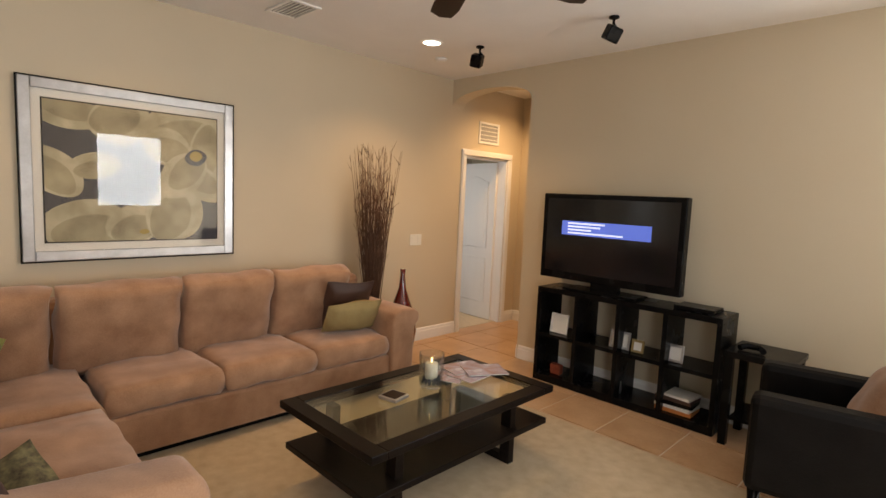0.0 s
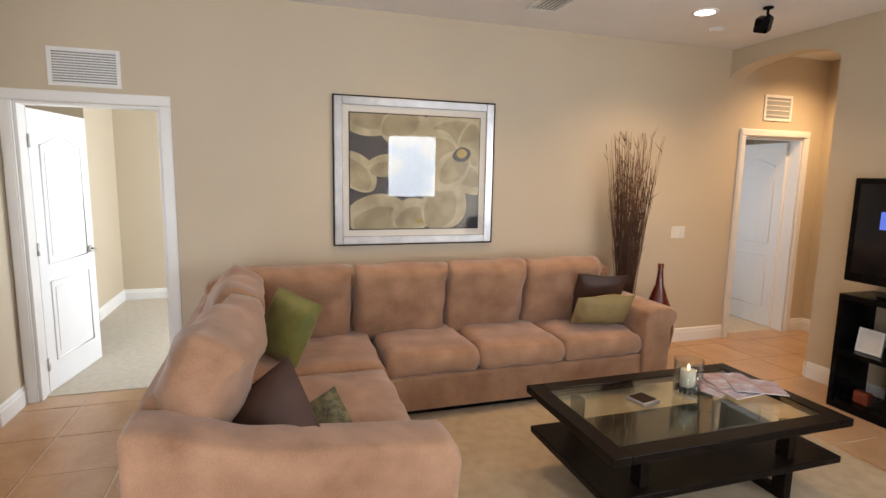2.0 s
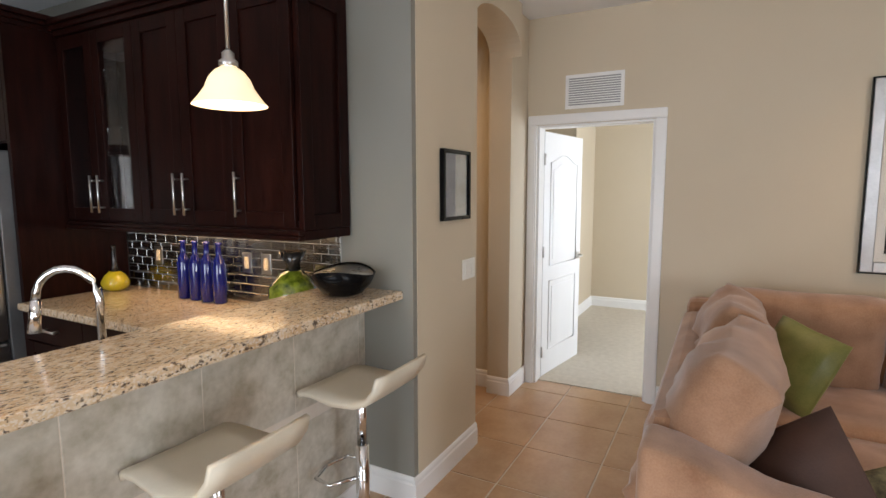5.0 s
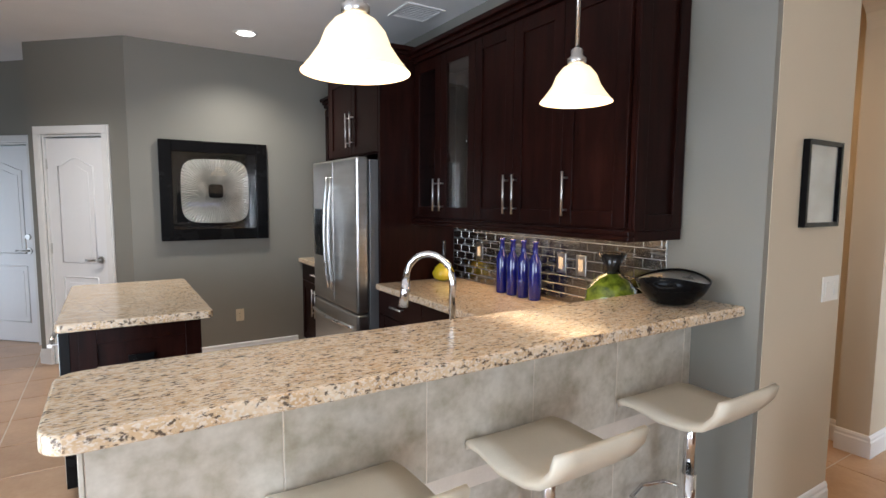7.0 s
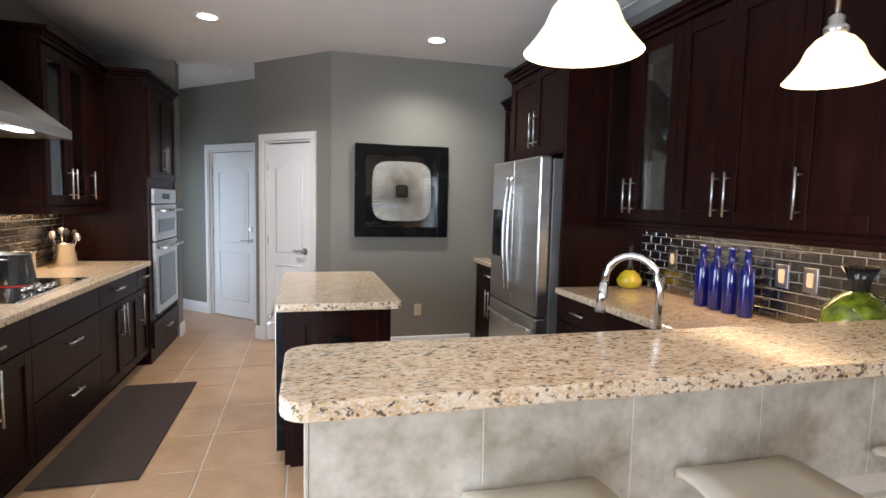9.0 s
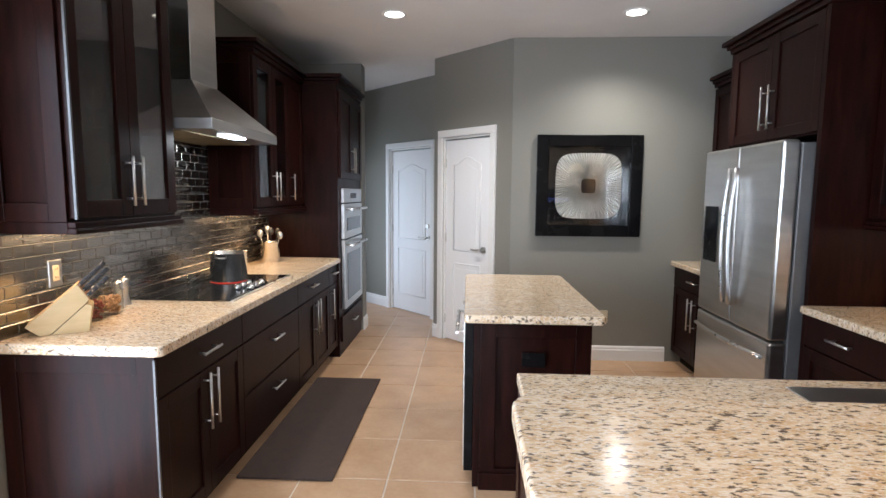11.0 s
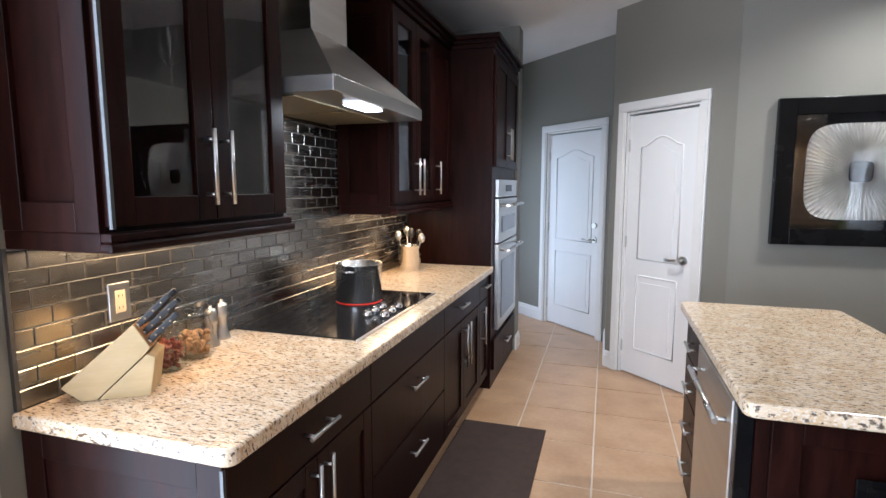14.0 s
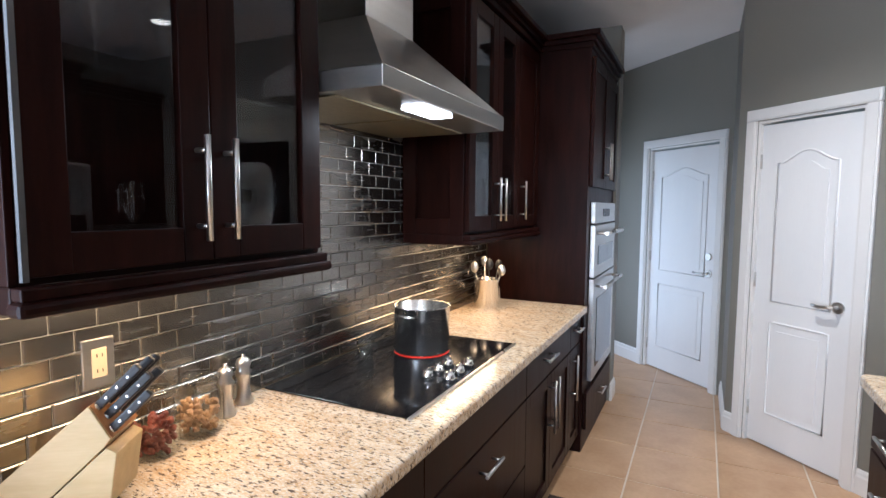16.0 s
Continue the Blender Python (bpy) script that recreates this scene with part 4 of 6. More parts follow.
t = thing("beverage_fridge", "under-counter appliance with black door and steel handle", "appliance", S)
part("door", box(0.52, -0.040, 0.08, 1.10, 0.009, 0.865, 0.004), STEEL, t)
part("side_seal", box(1.10, -0.034, 0.08, 1.145, 0.009, 0.865, 0.002), BLACK, t)
bm = bmesh.new()
tube(bm, [(0.56, -0.075, 0.78), (1.06, -0.075, 0.78)], 0.010, 12)
for xx in (0.58, 1.04):
    tube(bm, [(xx, -0.075, 0.78), (xx, -0.038, 0.78)], 0.008, 8)
part("handle", bm, SATIN, t)
counter(rounded(5.40, -3.20, 6.08, -1.90, 0.03), 0.915, 0.042, "speckled cream granite top on the kitchen island")


def outlet(m, plate, face, label, slots=2, wide=0.072, high=0.115):
    t = thing("outlet", label, "outlet", m, "wall plates")
    part("plate", box(-wide / 2, -0.006, -high / 2, wide / 2, 0, high / 2, 0.002), plate, t)
    part("socket", box(-0.017, -0.009, -0.034, 0.017, -0.006, 0.034, 0.001), face, t)
    for dz in (-0.018, 0.018) if slots == 2 else ():
        bm = bmesh.new()
        for dx in (-0.006, 0.006):
            bx(bm, dx - 0.001, -0.0095, dz - 0.004, dx + 0.001, -0.009, dz + 0.004)
        part("slot", bm, BLACK, t)


outlet(pose(5.736, -1.967, 0.68, 0, 90, 180), BLACK, BLACK, "black outlet on the island end", 2)
outlet(pose(4.84, -4.14, 0.40, 0, 0, 180), IVORY, IVORY, "ivory outlet low on the grey wall")
outlet(pose(7.852, -1.60, 1.135, 0, 0, -90), STEEL, IVORY, "ivory outlet in a steel plate on the backsplash")
for y in (-0.99, -1.142, -1.942):
    outlet(pose(3.645, y, 1.14, 0, 0, 90), STEEL, IVORY, "ivory switch in a steel plate on the backsplash", 0)

# peninsula with raised bar
t = single("knee_wall", box(3.638, -0.470, 0, 5.88, -0.342, 1.025), GREY, "knee wall carrying the raised bar", "wall", None, "", "structure")
counter(rounded(3.639, -0.53, 5.97, -0.10, 0.06, (1, 0, 0, 1)), 1.067, 0.042, "speckled cream and brown granite raised bar top")
counter([(3.639, -0.472), (3.639, -2.27), (4.295, -2.27), (4.295, -1.10), (5.90, -1.10), (5.90, -0.472)], 0.915, 0.042, "speckled granite counter below the bar and along the wall")
base_cabinet(pose(4.30, -0.472, 0, 0, 0, 0), 1.58, 0.60, [("door", i * 0.395, (i + 1) * 0.395, 0.11, 0.865, (i * 0.395 + 0.05, 0.70, 0.2, True)) for i in range(4)], "dark cherry sink base cabinets under the peninsula", end_right=True)
WESTK = pose(3.637, -2.27, 0, 0, 0, 90)
base_cabinet(WESTK, 1.16, 0.625, [("drawer", 0, 0.58, 0.70, 0.865, (0.29, 0.785, 0.16, False)), ("drawer", 0.58, 1.16, 0.70, 0.865, (0.87, 0.785, 0.16, False)), ("door", 0, 0.58, 0.11, 0.695, (0.53, 0.52, 0.26, True)), ("door", 0.58, 1.16, 0.11, 0.695, (0.63, 0.52, 0.26, True))], "dark cherry base cabinet with drawers beside the fridge")
wall_cabinet(WESTK @ pose(0.01, 0, 0), 1.85, 0.36, 1.37, 2.44, [(0.0, 0.35, True, 0.313), (0.35, 0.73, True, 0.387), (0.73, 1.085, False, 1.048), (1.085, 1.45, False, 1.122), (1.45, 1.83, False, 1.49)],
             "long dark cherry wall cabinet with two glass doors", False, True)
for y in (-2.15, -2.02, -1.88):
    stem_glass(3.80, y, 1.37 + 1.07 / 3 + 0.009)
    stem_glass(3.80, y, 1.37 + 2.14 / 3 + 0.009)

# fridge and its surround
t = thing("fridge_surround", "tall dark cherry panel and cabinet round the fridge", "cabinet", WESTK)
part("side_panel", box(-0.035, -0.62, 0, -0.002, -0.012, 2.46), WOOD, t)
part("side_panel", box(-1.0, -0.62, 0, -0.97, -0.012, 2.46), WOOD, t)
part("top_box", box(-0.968, -0.60, 1.82, -0.037, -0.012, 2.46), WOOD, t)
shaker_door(t, "door", -0.968, -0.502, 1.83, 2.45, -0.601, False, 0.062, (-0.54, 2.02, 0.26, True))
shaker_door(t, "door", -0.502, -0.037, 1.83, 2.45, -0.601, False, 0.062, (-0.46, 2.02, 0.26, True))
bm = bmesh.new()
crown(bm, -1.0, -0.002, 0.62, 2.46)
part("crown_moulding", bm, WOOD, t)
t = thing("refrigerator", "stainless steel french-door refrigerator with curved handles", "fridge", WESTK)
part("body", box(-0.955, -0.68, 0.02, -0.05, -0.03, 1.775, 0.006), mat("fridge_side_grey", (0.13, 0.13, 0.13), (0.17, 0.17, 0.17), 0.4, 0.4), t)
for a, b in ((-0.955, -0.505), (-0.50, -0.05)):
    part("door", box(a, -0.78, 0.70, b, -0.685, 1.79, 0.016), STEEL, t)
part("freezer_drawer", box(-0.955, -0.78, 0.08, -0.05, -0.685, 0.69, 0.016), STEEL, t)
for s in (-0.545, -0.46):
    bm = bmesh.new()
    tube(bm, [(s, -0.78 - 0.055 * math.sin(math.pi * (0.08 + 0.84 * i / 12)) ** 0.6, 0.82 + 0.84 * i / 12) for i in range(13)], 0.013, 10)
    part("handle", bm, SATIN, t)
bm = bmesh.new()
tube(bm, [(-0.92 + 0.83 * i / 12, -0.78 - 0.05 * math.sin(math.pi * (0.06 + 0.88 * i / 12)) ** 0.6, 0.60) for i in range(13)], 0.013, 10)
part("handle", bm, SATIN, t)
part("dispenser", box(-0.90, -0.786, 1.05, -0.72, -0.781, 1.42, 0.002), BLACK, t, "black water dispenser")
FAR = pose(3.637, -4.13, 0, 0, 0, 90)
base_cabinet(FAR, 0.84, 0.60, [("drawer", 0, 0.84, 0.70, 0.865, (0.42, 0.785, 0.16, False)), ("door", 0, 0.42, 0.11, 0.695, (0.38, 0.52, 0.26, True)), ("door", 0.42, 0.84, 0.11, 0.695, (0.46, 0.52, 0.26, True))], "small dark cherry base cabinet beyond the fridge")
counter([(3.639, -4.138), (4.27, -4.138), (4.27, -3.275), (3.639, -3.275)], 0.915, 0.042, "speckled granite counter beyond the fridge")
wall_cabinet(FAR, 0.84, 0.34, 1.37, 2.40, [(0, 0.42, False, 0.38), (0.42, 0.84, False, 0.46)], "dark cherry wall cabinet beyond the fridge", False, False)

# faucet
t = thing("kitchen_faucet", "chrome gooseneck kitchen faucet behind the bar", "faucet", pose(4.74, -0.62, 0.935, 0, 0, 0))
bm = bmesh.new()
lathe(bm, [(0.03, -0.02), (0.03, 0.012), (0.022, 0.02), (0.02, 0.09), (0.014, 0.10)], 0, 0, 18)
part("base", bm, CHROME, t)
bm = bmesh.new()
dv = Vector((0.62, -0.78, 0)).normalized()
pts = [Vector((0, 0, 0.09)), Vector((0, 0, 0.25))] + [dv * (0.097 - 0.097 * math.cos(math.pi * k / 10)) + Vector((0, 0, 0.25 + 0.105 * math.sin(math.pi * k / 10))) for k in range(1, 11)]
tube(bm, pts, 0.013, 12)
part("neck", bm, CHROME, t)
e = dv * 0.194
bm = bmesh.new()
tube(bm, [e + Vector((0, 0, 0.25)), e + dv * 0.012 + Vector((0, 0, 0.14))], 0.016, 12, taper=1.25)
part("spray_head", bm, CHROME, t)
t = thing("sink", "stainless steel undermount sink", "sink")
part("bowl_rim", box(4.40, -1.02, 0.9155, 5.10, -0.68, 0.919, 0.001), STEEL, t)

# bottles, vases, bowl
for i, (x, y) in enumerate(((3.75, -1.557), (3.75, -1.452), (3.75, -1.353), (3.75, -1.250))):
    bm = bmesh.new()
    lathe(bm, [(0.036, 0), (0.039, 0.006), (0.039, 0.215), (0.03, 0.245), (0.016, 0.27), (0.015, 0.33), (0.018, 0.332), (0.018, 0.345), (0, 0.346)], 0, 0, 22)
    single("blue_bottle", bm, COBALT, "tall cobalt blue glass bottle on the granite", "bottle", pose(x, y, 0.915), "blue bottles")


def flask(x, y, z, s, glass, label):
    t = thing("glass_vase", label, "vase", pose(x, y, z) @ Matrix.Diagonal((s, s, s, 1)))
    bm = bmesh.new()
    lathe(bm, [(0.04, 0), (0.075, 0.02), (0.092, 0.065), (0.085, 0.11), (0.05, 0.15), (0.028, 0.165)], 0, 0, 26)
    part("belly", bm, glass, t)
    bm = bmesh.new()
    lathe(bm, [(0.028, 0.165), (0.026, 0.19), (0.05, 0.235), (0.046, 0.235), (0.02, 0.19), (0.0, 0.188)], 0, 0, 24)
    part("neck", bm, DARKGLASS, t)


flask(3.77, -0.675, 0.915, 1.4, LIME, "speckled green glass vase with a dark flared neck")
t = thing("glass_decanter", "yellow glass decanter with a tall dark neck", "vase", pose(3.80, -2.17, 0.915))
bm = bmesh.new()
lathe(bm, [(0.04, 0), (0.075, 0.02), (0.085, 0.055), (0.06, 0.10), (0.03, 0.125)], 0, 0, 24)
part("belly", bm, YELLOWGLASS, t)
bm = bmesh.new()
lathe(bm, [(0.03, 0.125), (0.016, 0.16), (0.013, 0.27), (0.018, 0.29), (0, 0.29)], 0, 0, 18)
part("neck", bm, DARKGLASS, t)
t = thing("serving_bowl", "black bowl with silver inside and cut-out handles", "bowl", pose(3.84, -0.30, 1.067, 0, 0, 25) @ Matrix.Diagonal((0.84, 0.84, 0.9, 1)))
bm = bmesh.new()
prof = [(0.07, 0.0), (0.11, 0.015), (0.155, 0.06), (0.18, 0.11)]
lathe(bm, prof + [(0.174, 0.11), (0.15, 0.062), (0.106, 0.02), (0, 0.012)], 0, 0, 36)
for v in bm.verts:
    c = v.co.x ** 2 / max(v.co.x ** 2 + v.co.y ** 2, 1e-6)
    v.co.z += 0.035 * c * (v.co.z / 0.11) ** 2
    v.co.x *= 1 + 0.12 * (v.co.z / 0.11)
part("shell", bm, BLACK, t)
bm = bmesh.new()
lathe(bm, [(0.168, 0.106), (0.148, 0.064), (0.104, 0.0215), (0.0, 0.0135)], 0, 0, 36)
for v in bm.verts:
    c = v.co.x ** 2 / max(v.co.x ** 2 + v.co.y ** 2, 1e-6)
    v.co.z += 0.032 * c * (v.co.z / 0.11) ** 2
    v.co.x *= 1 + 0.12 * (v.co.z / 0.11)
part("lining", bm, SATIN, t, "silver lining")
for s in (-1, 1):
    bm = bmesh.new()
    tube(bm, [(s * 0.203, 0.05 * math.cos(a), 0.112 + 0.014 * math.sin(a)) for a in (k * math.pi / 6 for k in range(12))], 0.005, 6, closed=True)
    part("handle_ring", bm, BLACK, t)


def bar_stool(m):
    t = thing("bar_stool", "cream moulded bar stool on a steel pedestal", "stool", m, "bar stools")
    bm = bmesh.new()
    prof = [(-0.20, 0.700), (-0.185, 0.716), (-0.12, 0.722), (0.0, 0.712), (0.10, 0.716), (0.155, 0.735), (0.19, 0.78), (0.205, 0.83)]
    up, low = [], []
    for y, z in prof:
        w = 0.205 - 0.02 * abs(y) / 0.2
        up.append([bm.verts.new((u * w, y, z + 0.004 * u * u)) for u in (-1, -0.6, 0, 0.6, 1)])
        low.append([bm.verts.new((u * w, y + (0.018 if z > 0.74 else 0.006), z - (0.006 if z > 0.75 else 0.022) + 0.004 * u * u)) for u in (-1, -0.6, 0, 0.6, 1)])
    for a, b in zip(up, up[1:]):
        for k in range(4):
            bm.faces.new((a[k], a[k + 1], b[k + 1], b[k]))
    for a, b in zip(low, low[1:]):
        for k in range(4):
            bm.faces.new((b[k], b[k + 1], a[k + 1], a[k]))
    for a, b in ((up[0], low[0]), (low[-1], up[-1])):
        for k in range(4):
            bm.faces.new((b[k], b[k + 1], a[k + 1], a[k]))
    for s in (0, 4):
        for i in range(len(prof) - 1):
            bm.faces.new((up[i][s], up[i + 1][s], low[i + 1][s], low[i][s]) if s == 0 else (low[i][s], low[i + 1][s], up[i + 1][s], up[i][s]))
    bmesh.ops.recalc_face_normals(bm, faces=bm.faces[:])
    for f in bm.faces:
        f.smooth = True
    part("seat", bm, CREAM, t)
    bm = bmesh.new()
    lathe(bm, [(0.20, 0.0), (0.20, 0.012), (0.05, 0.03), (0.03, 0.04)], 0, 0, 32)
    part("base_plate", bm, CHROME, t)
    bm = bmesh.new()
    tube(bm, [(0, 0, 0.03), (0, 0, 0.45)], 0.030, 18)
    tube(bm, [(0, 0, 0.45), (0, 0, 0.70)], 0.022, 18)
    part("column", bm, CHROME, t)
    part("mount", box(-0.08, -0.08, 0.682, 0.08, 0.08, 0.694, 0.003), BLACK, t)
    bm = bmesh.new()
    tube(bm, [(0.03, -0.02, 0.30), (0.13, -0.08, 0.30), (0.11, -0.17, 0.30), (0, -0.20, 0.30), (-0.11, -0.17, 0.30), (-0.13, -0.08, 0.30), (-0.03, -0.02, 0.30)], 0.009, 8)
    part("footrest", bm, CHROME, t)
    bm = bmesh.new()
    tube(bm, [(-0.06, 0.02, 0.688), (-0.20, 0.06, 0.683)], 0.006, 8)
    part("lever", bm, BLACK, t)
    return t


st = bar_stool(pose(5.34, -0.13, 0, 0, 0, 0))
copy_thing(st, pose(4.70, -0.12, 0))
copy_thing(st, pose(3.98, -0.10, 0))

# framed art and pendants
t = thing("framed_art", "black shadow-box frame with a ribbed silver square", "art", pose(5.473, -4.14, 1.125, 0, 0, 180))
W = 0.905
for a, b, c, d in ((0, 0.10, 0, 0.88), (W - 0.10, W, 0, 0.88), (0.10, W - 0.10, 0, 0.10), (0.10, W - 0.10, 0.78, 0.88)):
    part("frame_side", box(a, -0.05, c, b, -0.002, d, 0.004), BLACK, t)
part("backing", box(0.10, -0.015, 0.10, W - 0.10, -0.002, 0.78), BLACK, t)
bm = bmesh.new()
cx, cz, N = W / 2, 0.44, 160
def sq(a, r, p=4.5):
    c, s = math.cos(a), math.sin(a)
    return r / (abs(c) ** p + abs(s) ** p) ** (1 / p)
ri, ro = [], []
for k in range(N):
    a = 2 * math.pi * k / N
    zz = -0.018 - 0.014 * (k % 2)
    r0, r1 = sq(a, 0.062), sq(a, 0.285)
    ri.append(bm.verts.new((cx + r0 * math.cos(a), zz, cz + r0 * math.sin(a))))
    ro.append(bm.verts.new((cx + r1 * math.cos(a), zz, cz + r1 * math.sin(a))))
for k in range(N):
    bm.faces.new((ri[k], ro[k], ro[(k + 1) % N], ri[(k + 1) % N]))
rim = [bm.verts.new((v.co.x, -0.014, v.co.z)) for v in ro]
for k in range(N):
    bm.faces.new((ro[k], rim[k], rim[(k + 1) % N], ro[(k + 1) % N]))
part("ribbed_square", bm, VANEER, t, "ribbed silver leaf square with a black centre")
part("glazing", box(0.10, -0.036, 0.10, W - 0.10, -0.034, 0.78), CLEAR, t)


def pendant(x, y, z):
    t = thing("pendant_lamp", "bell-shaped frosted glass pendant with nickel rod, lit", "pendant lamp", pose(x, y, 0), "pendants over the bar")
    bm = bmesh.new()
    lathe(bm, [(0.131, z), (0.126, z + 0.006), (0.108, z + 0.028), (0.086, z + 0.06), (0.072, z + 0.095), (0.05, z + 0.122), (0.028, z + 0.135)], 0, 0, 36, False)
    part("shade", bm, SHADE, t, "frosted white glass shade")
    bm = bmesh.new()
    lathe(bm, [(0.028, z + 0.135), (0.034, z + 0.14), (0.034, z + 0.155), (0.022, z + 0.165), (0.022, z + 0.185), (0.01, z + 0.195)], 0, 0, 20)
    part("fitter", bm, SATIN, t)
    bm = bmesh.new()
    tube(bm, [(0, 0, z + 0.19), (0, 0, CEIL - 0.02)], 0.0075, 10)
    part("rod", bm, SATIN, t)
    bm = bmesh.new()
    lathe(bm, [(0.06, CEIL - 0.001), (0.055, CEIL - 0.02), (0.012, CEIL - 0.028)], 0, 0, 24)
    part("canopy", bm, SATIN, t)
    t.children[0].visible_shadow = True


pendant(5.32, -0.17, 1.80)
pendant(4.38, -0.36, 1.855)


def downlight(x, y):
    t = thing("recessed_light", "round recessed ceiling light with white trim, lit", "downlight", pose(x, y, CEIL), "recessed lights")
    bm = bmesh.new()
    lathe(bm, [(0.095, -0.001), (0.092, -0.008), (0.072, -0.006)], 0, 0, 28, False)
    part("trim_ring", bm, TRIM, t)
    bm = bmesh.new()
    lathe(bm, [(0.072, -0.005), (0.0, -0.004)], 0, 0, 28)
    part("lens", bm, DISC, t, "glowing lens")


for x, y in ((2.60, 4.60), (2.60, 2.60), (6.64, -3.52), (4.85, -3.52)):
    downlight(x, y)


def grille(name, m, w, h, n, label):
    t = thing(name, label, "vent", m)
    for a, b, c, d in ((0, 0.025, 0, h), (w - 0.025, w, 0, h), (0.025, w - 0.025, 0, 0.025), (0.025, w - 0.025, h - 0.025, h)):
        part("frame_side", box(a, -0.012, c, b, 0, d, 0.002), TRIM, t)
    part("backing", box(0.025, -0.003, 0.025, w - 0.025, 0, h - 0.025), mat("vent_shadow_grey", (0.30, 0.30, 0.30), (0.33, 0.33, 0.33), 0.7), t)
    for i in range(n):
        z = 0.03 + (h - 0.06) * (i + 0.5) / n
        part("slat", box(0.025, -0.010, z - 0.004, w - 0.025, -0.004, z + 0.004, 0.001), TRIM, t)


grille("return_vent", pose(1.77, 0.161, 2.145, 0, 0, 90), 0.42, 0.245, 11, "white return air grille above the bedroom door")
grille("return_vent", pose(1.77, 6.17, 2.20, 0, 0, 90), 0.36, 0.25, 4, "white return air grille above the hallway door")
grille("ceiling_vent", pose(3.78, -2.20, CEIL, 90, 0, 0), 0.30, 0.30, 8, "white ceiling supply vent")
grille("ceiling_vent", pose(2.22, 3.57, CEIL, 90, 0, 0), 0.36, 0.24, 6, "white ceiling supply vent")

# ---- living room ----
rug = single("area_rug", box(2.5, 1.5, 0.002, 5.6, 4.75, 0.016, 0.006), RUG, "cream low-pile area rug under the coffee table", "rug")

SOFA = thing("sectional_sofa", "tan microfibre L-shaped sectional sofa with loose back cushions", "sofa")
bm = box(1.86, 1.06, 0.06, 2.74, 4.36, 0.30, 0.02)
part("base", bm, SUEDE, SOFA)
part("base", box(2.745, 1.06, 0.06, 4.07, 2.17, 0.30, 0.02), SUEDE, SOFA)
part("plinth", box(1.95, 1.12, 0.017, 2.68, 4.30, 0.06), BLACK, SOFA)
part("plinth", box(2.68, 1.12, 0.017, 4.0, 2.10, 0.06), BLACK, SOFA)
part("back_frame", box(1.84, 1.06, 0.30, 2.02, 4.36, 0.84, 0.05), SUEDE, SOFA)
part("back_frame", box(2.03, 1.04, 0.30, 3.855, 1.20, 0.78, 0.06), SUEDE, SOFA)
# rolled arm at the far end
bm = bmesh.new()
prism(bm, [(4.14, 0.06), (4.36, 0.06), (4.37, 0.50), (4.42, 0.56), (4.42, 0.62), (4.36, 0.66), (4.24, 0.665), (4.16, 0.63), (4.14, 0.56)], 1.88, 2.78, "x")
bmesh.ops.bevel(bm, geom=bm.edges[:], offset=0.02, segments=2, affect="EDGES", profile=0.5)
for f in bm.faces:
    f.smooth = True
part("arm", bm, SUEDE, SOFA)
# sloping arm at the near end: high at the back, low at the front
bm = bmesh.new()
prism(bm, [(1.04, 0.06), (2.20, 0.06), (2.24, 0.50), (2.20, 0.575), (1.9, 0.60), (1.42, 0.65), (1.18, 0.74), (1.04, 0.76)], 3.86, 4.10, "x")
bmesh.ops.bevel(bm, geom=bm.edges[:], offset=0.035, segments=3, affect="EDGES", profile=0.5)
for f in bm.faces:
    f.smooth = True
part("arm", bm, SUEDE, SOFA)


def soft(parent, name, w, d, h, m, material, puff=0.45, seed=0, wrinkle=0.010):
    return part(name, cushion(w, d, h, puff, wrinkle, 10, seed), material, parent, "", m)


for i, (y0, y1) in enumerate(((2.20, 2.84), (2.84, 3.49), (3.49, 4.14))):
    soft(SOFA, "seat_cushion", 0.76, y1 - y0 - 0.006, 0.19, pose(2.37, (y0 + y1) / 2, 0.285), SUEDE, 0.22, i)
soft(SOFA, "seat_cushion", 0.90, 0.92, 0.19, pose(2.44, 1.72, 0.283), SUEDE, 0.22, 4)
soft(SOFA, "seat_cushion", 0.93, 0.98, 0.19, pose(3.37, 1.68, 0.283), SUEDE, 0.22, 5)
for i, (y0, y1) in enumerate(((1.25, 2.06), (2.06, 2.75), (2.75, 3.39), (3.39, 4.04))):
    soft(SOFA, "back_cushion", 0.56, y1 - y0 - 0.01, 0.25, pose(2.20, (y0 + y1) / 2, 0.69, 0, 0, 0) @ pose(0, 0, 0, 0, -76, 0) @ pose(0, 0, -0.12, 0, 180, 0) @ pose(0, 0, -0.25), SUEDE, 0.34, 10 + i, 0.016)
for i, (x0, x1) in enumerate(((2.32, 2.99), (3.05, 3.90))):
    soft(SOFA, "back_cushion", x1 - x0, 0.60 + 0.05 * i, 0.29 + 0.04 * i, pose((x0 + x1) / 2, 1.26, 0.70 - 0.03 * i) @ pose(0, 0, 0, 64, 0, -5 * i) @ pose(0, 0, -0.14), SUEDE, 0.36 + 0.1 * i, 20 + i, 0.026)


def pillow(w, h, t, m, material, label, seed):
    bm = cushion(w, h, t, 0.9, 0.012, 12, seed)
    return single("throw_pillow", bm, material, label, "pillow", m, "throw pillows")


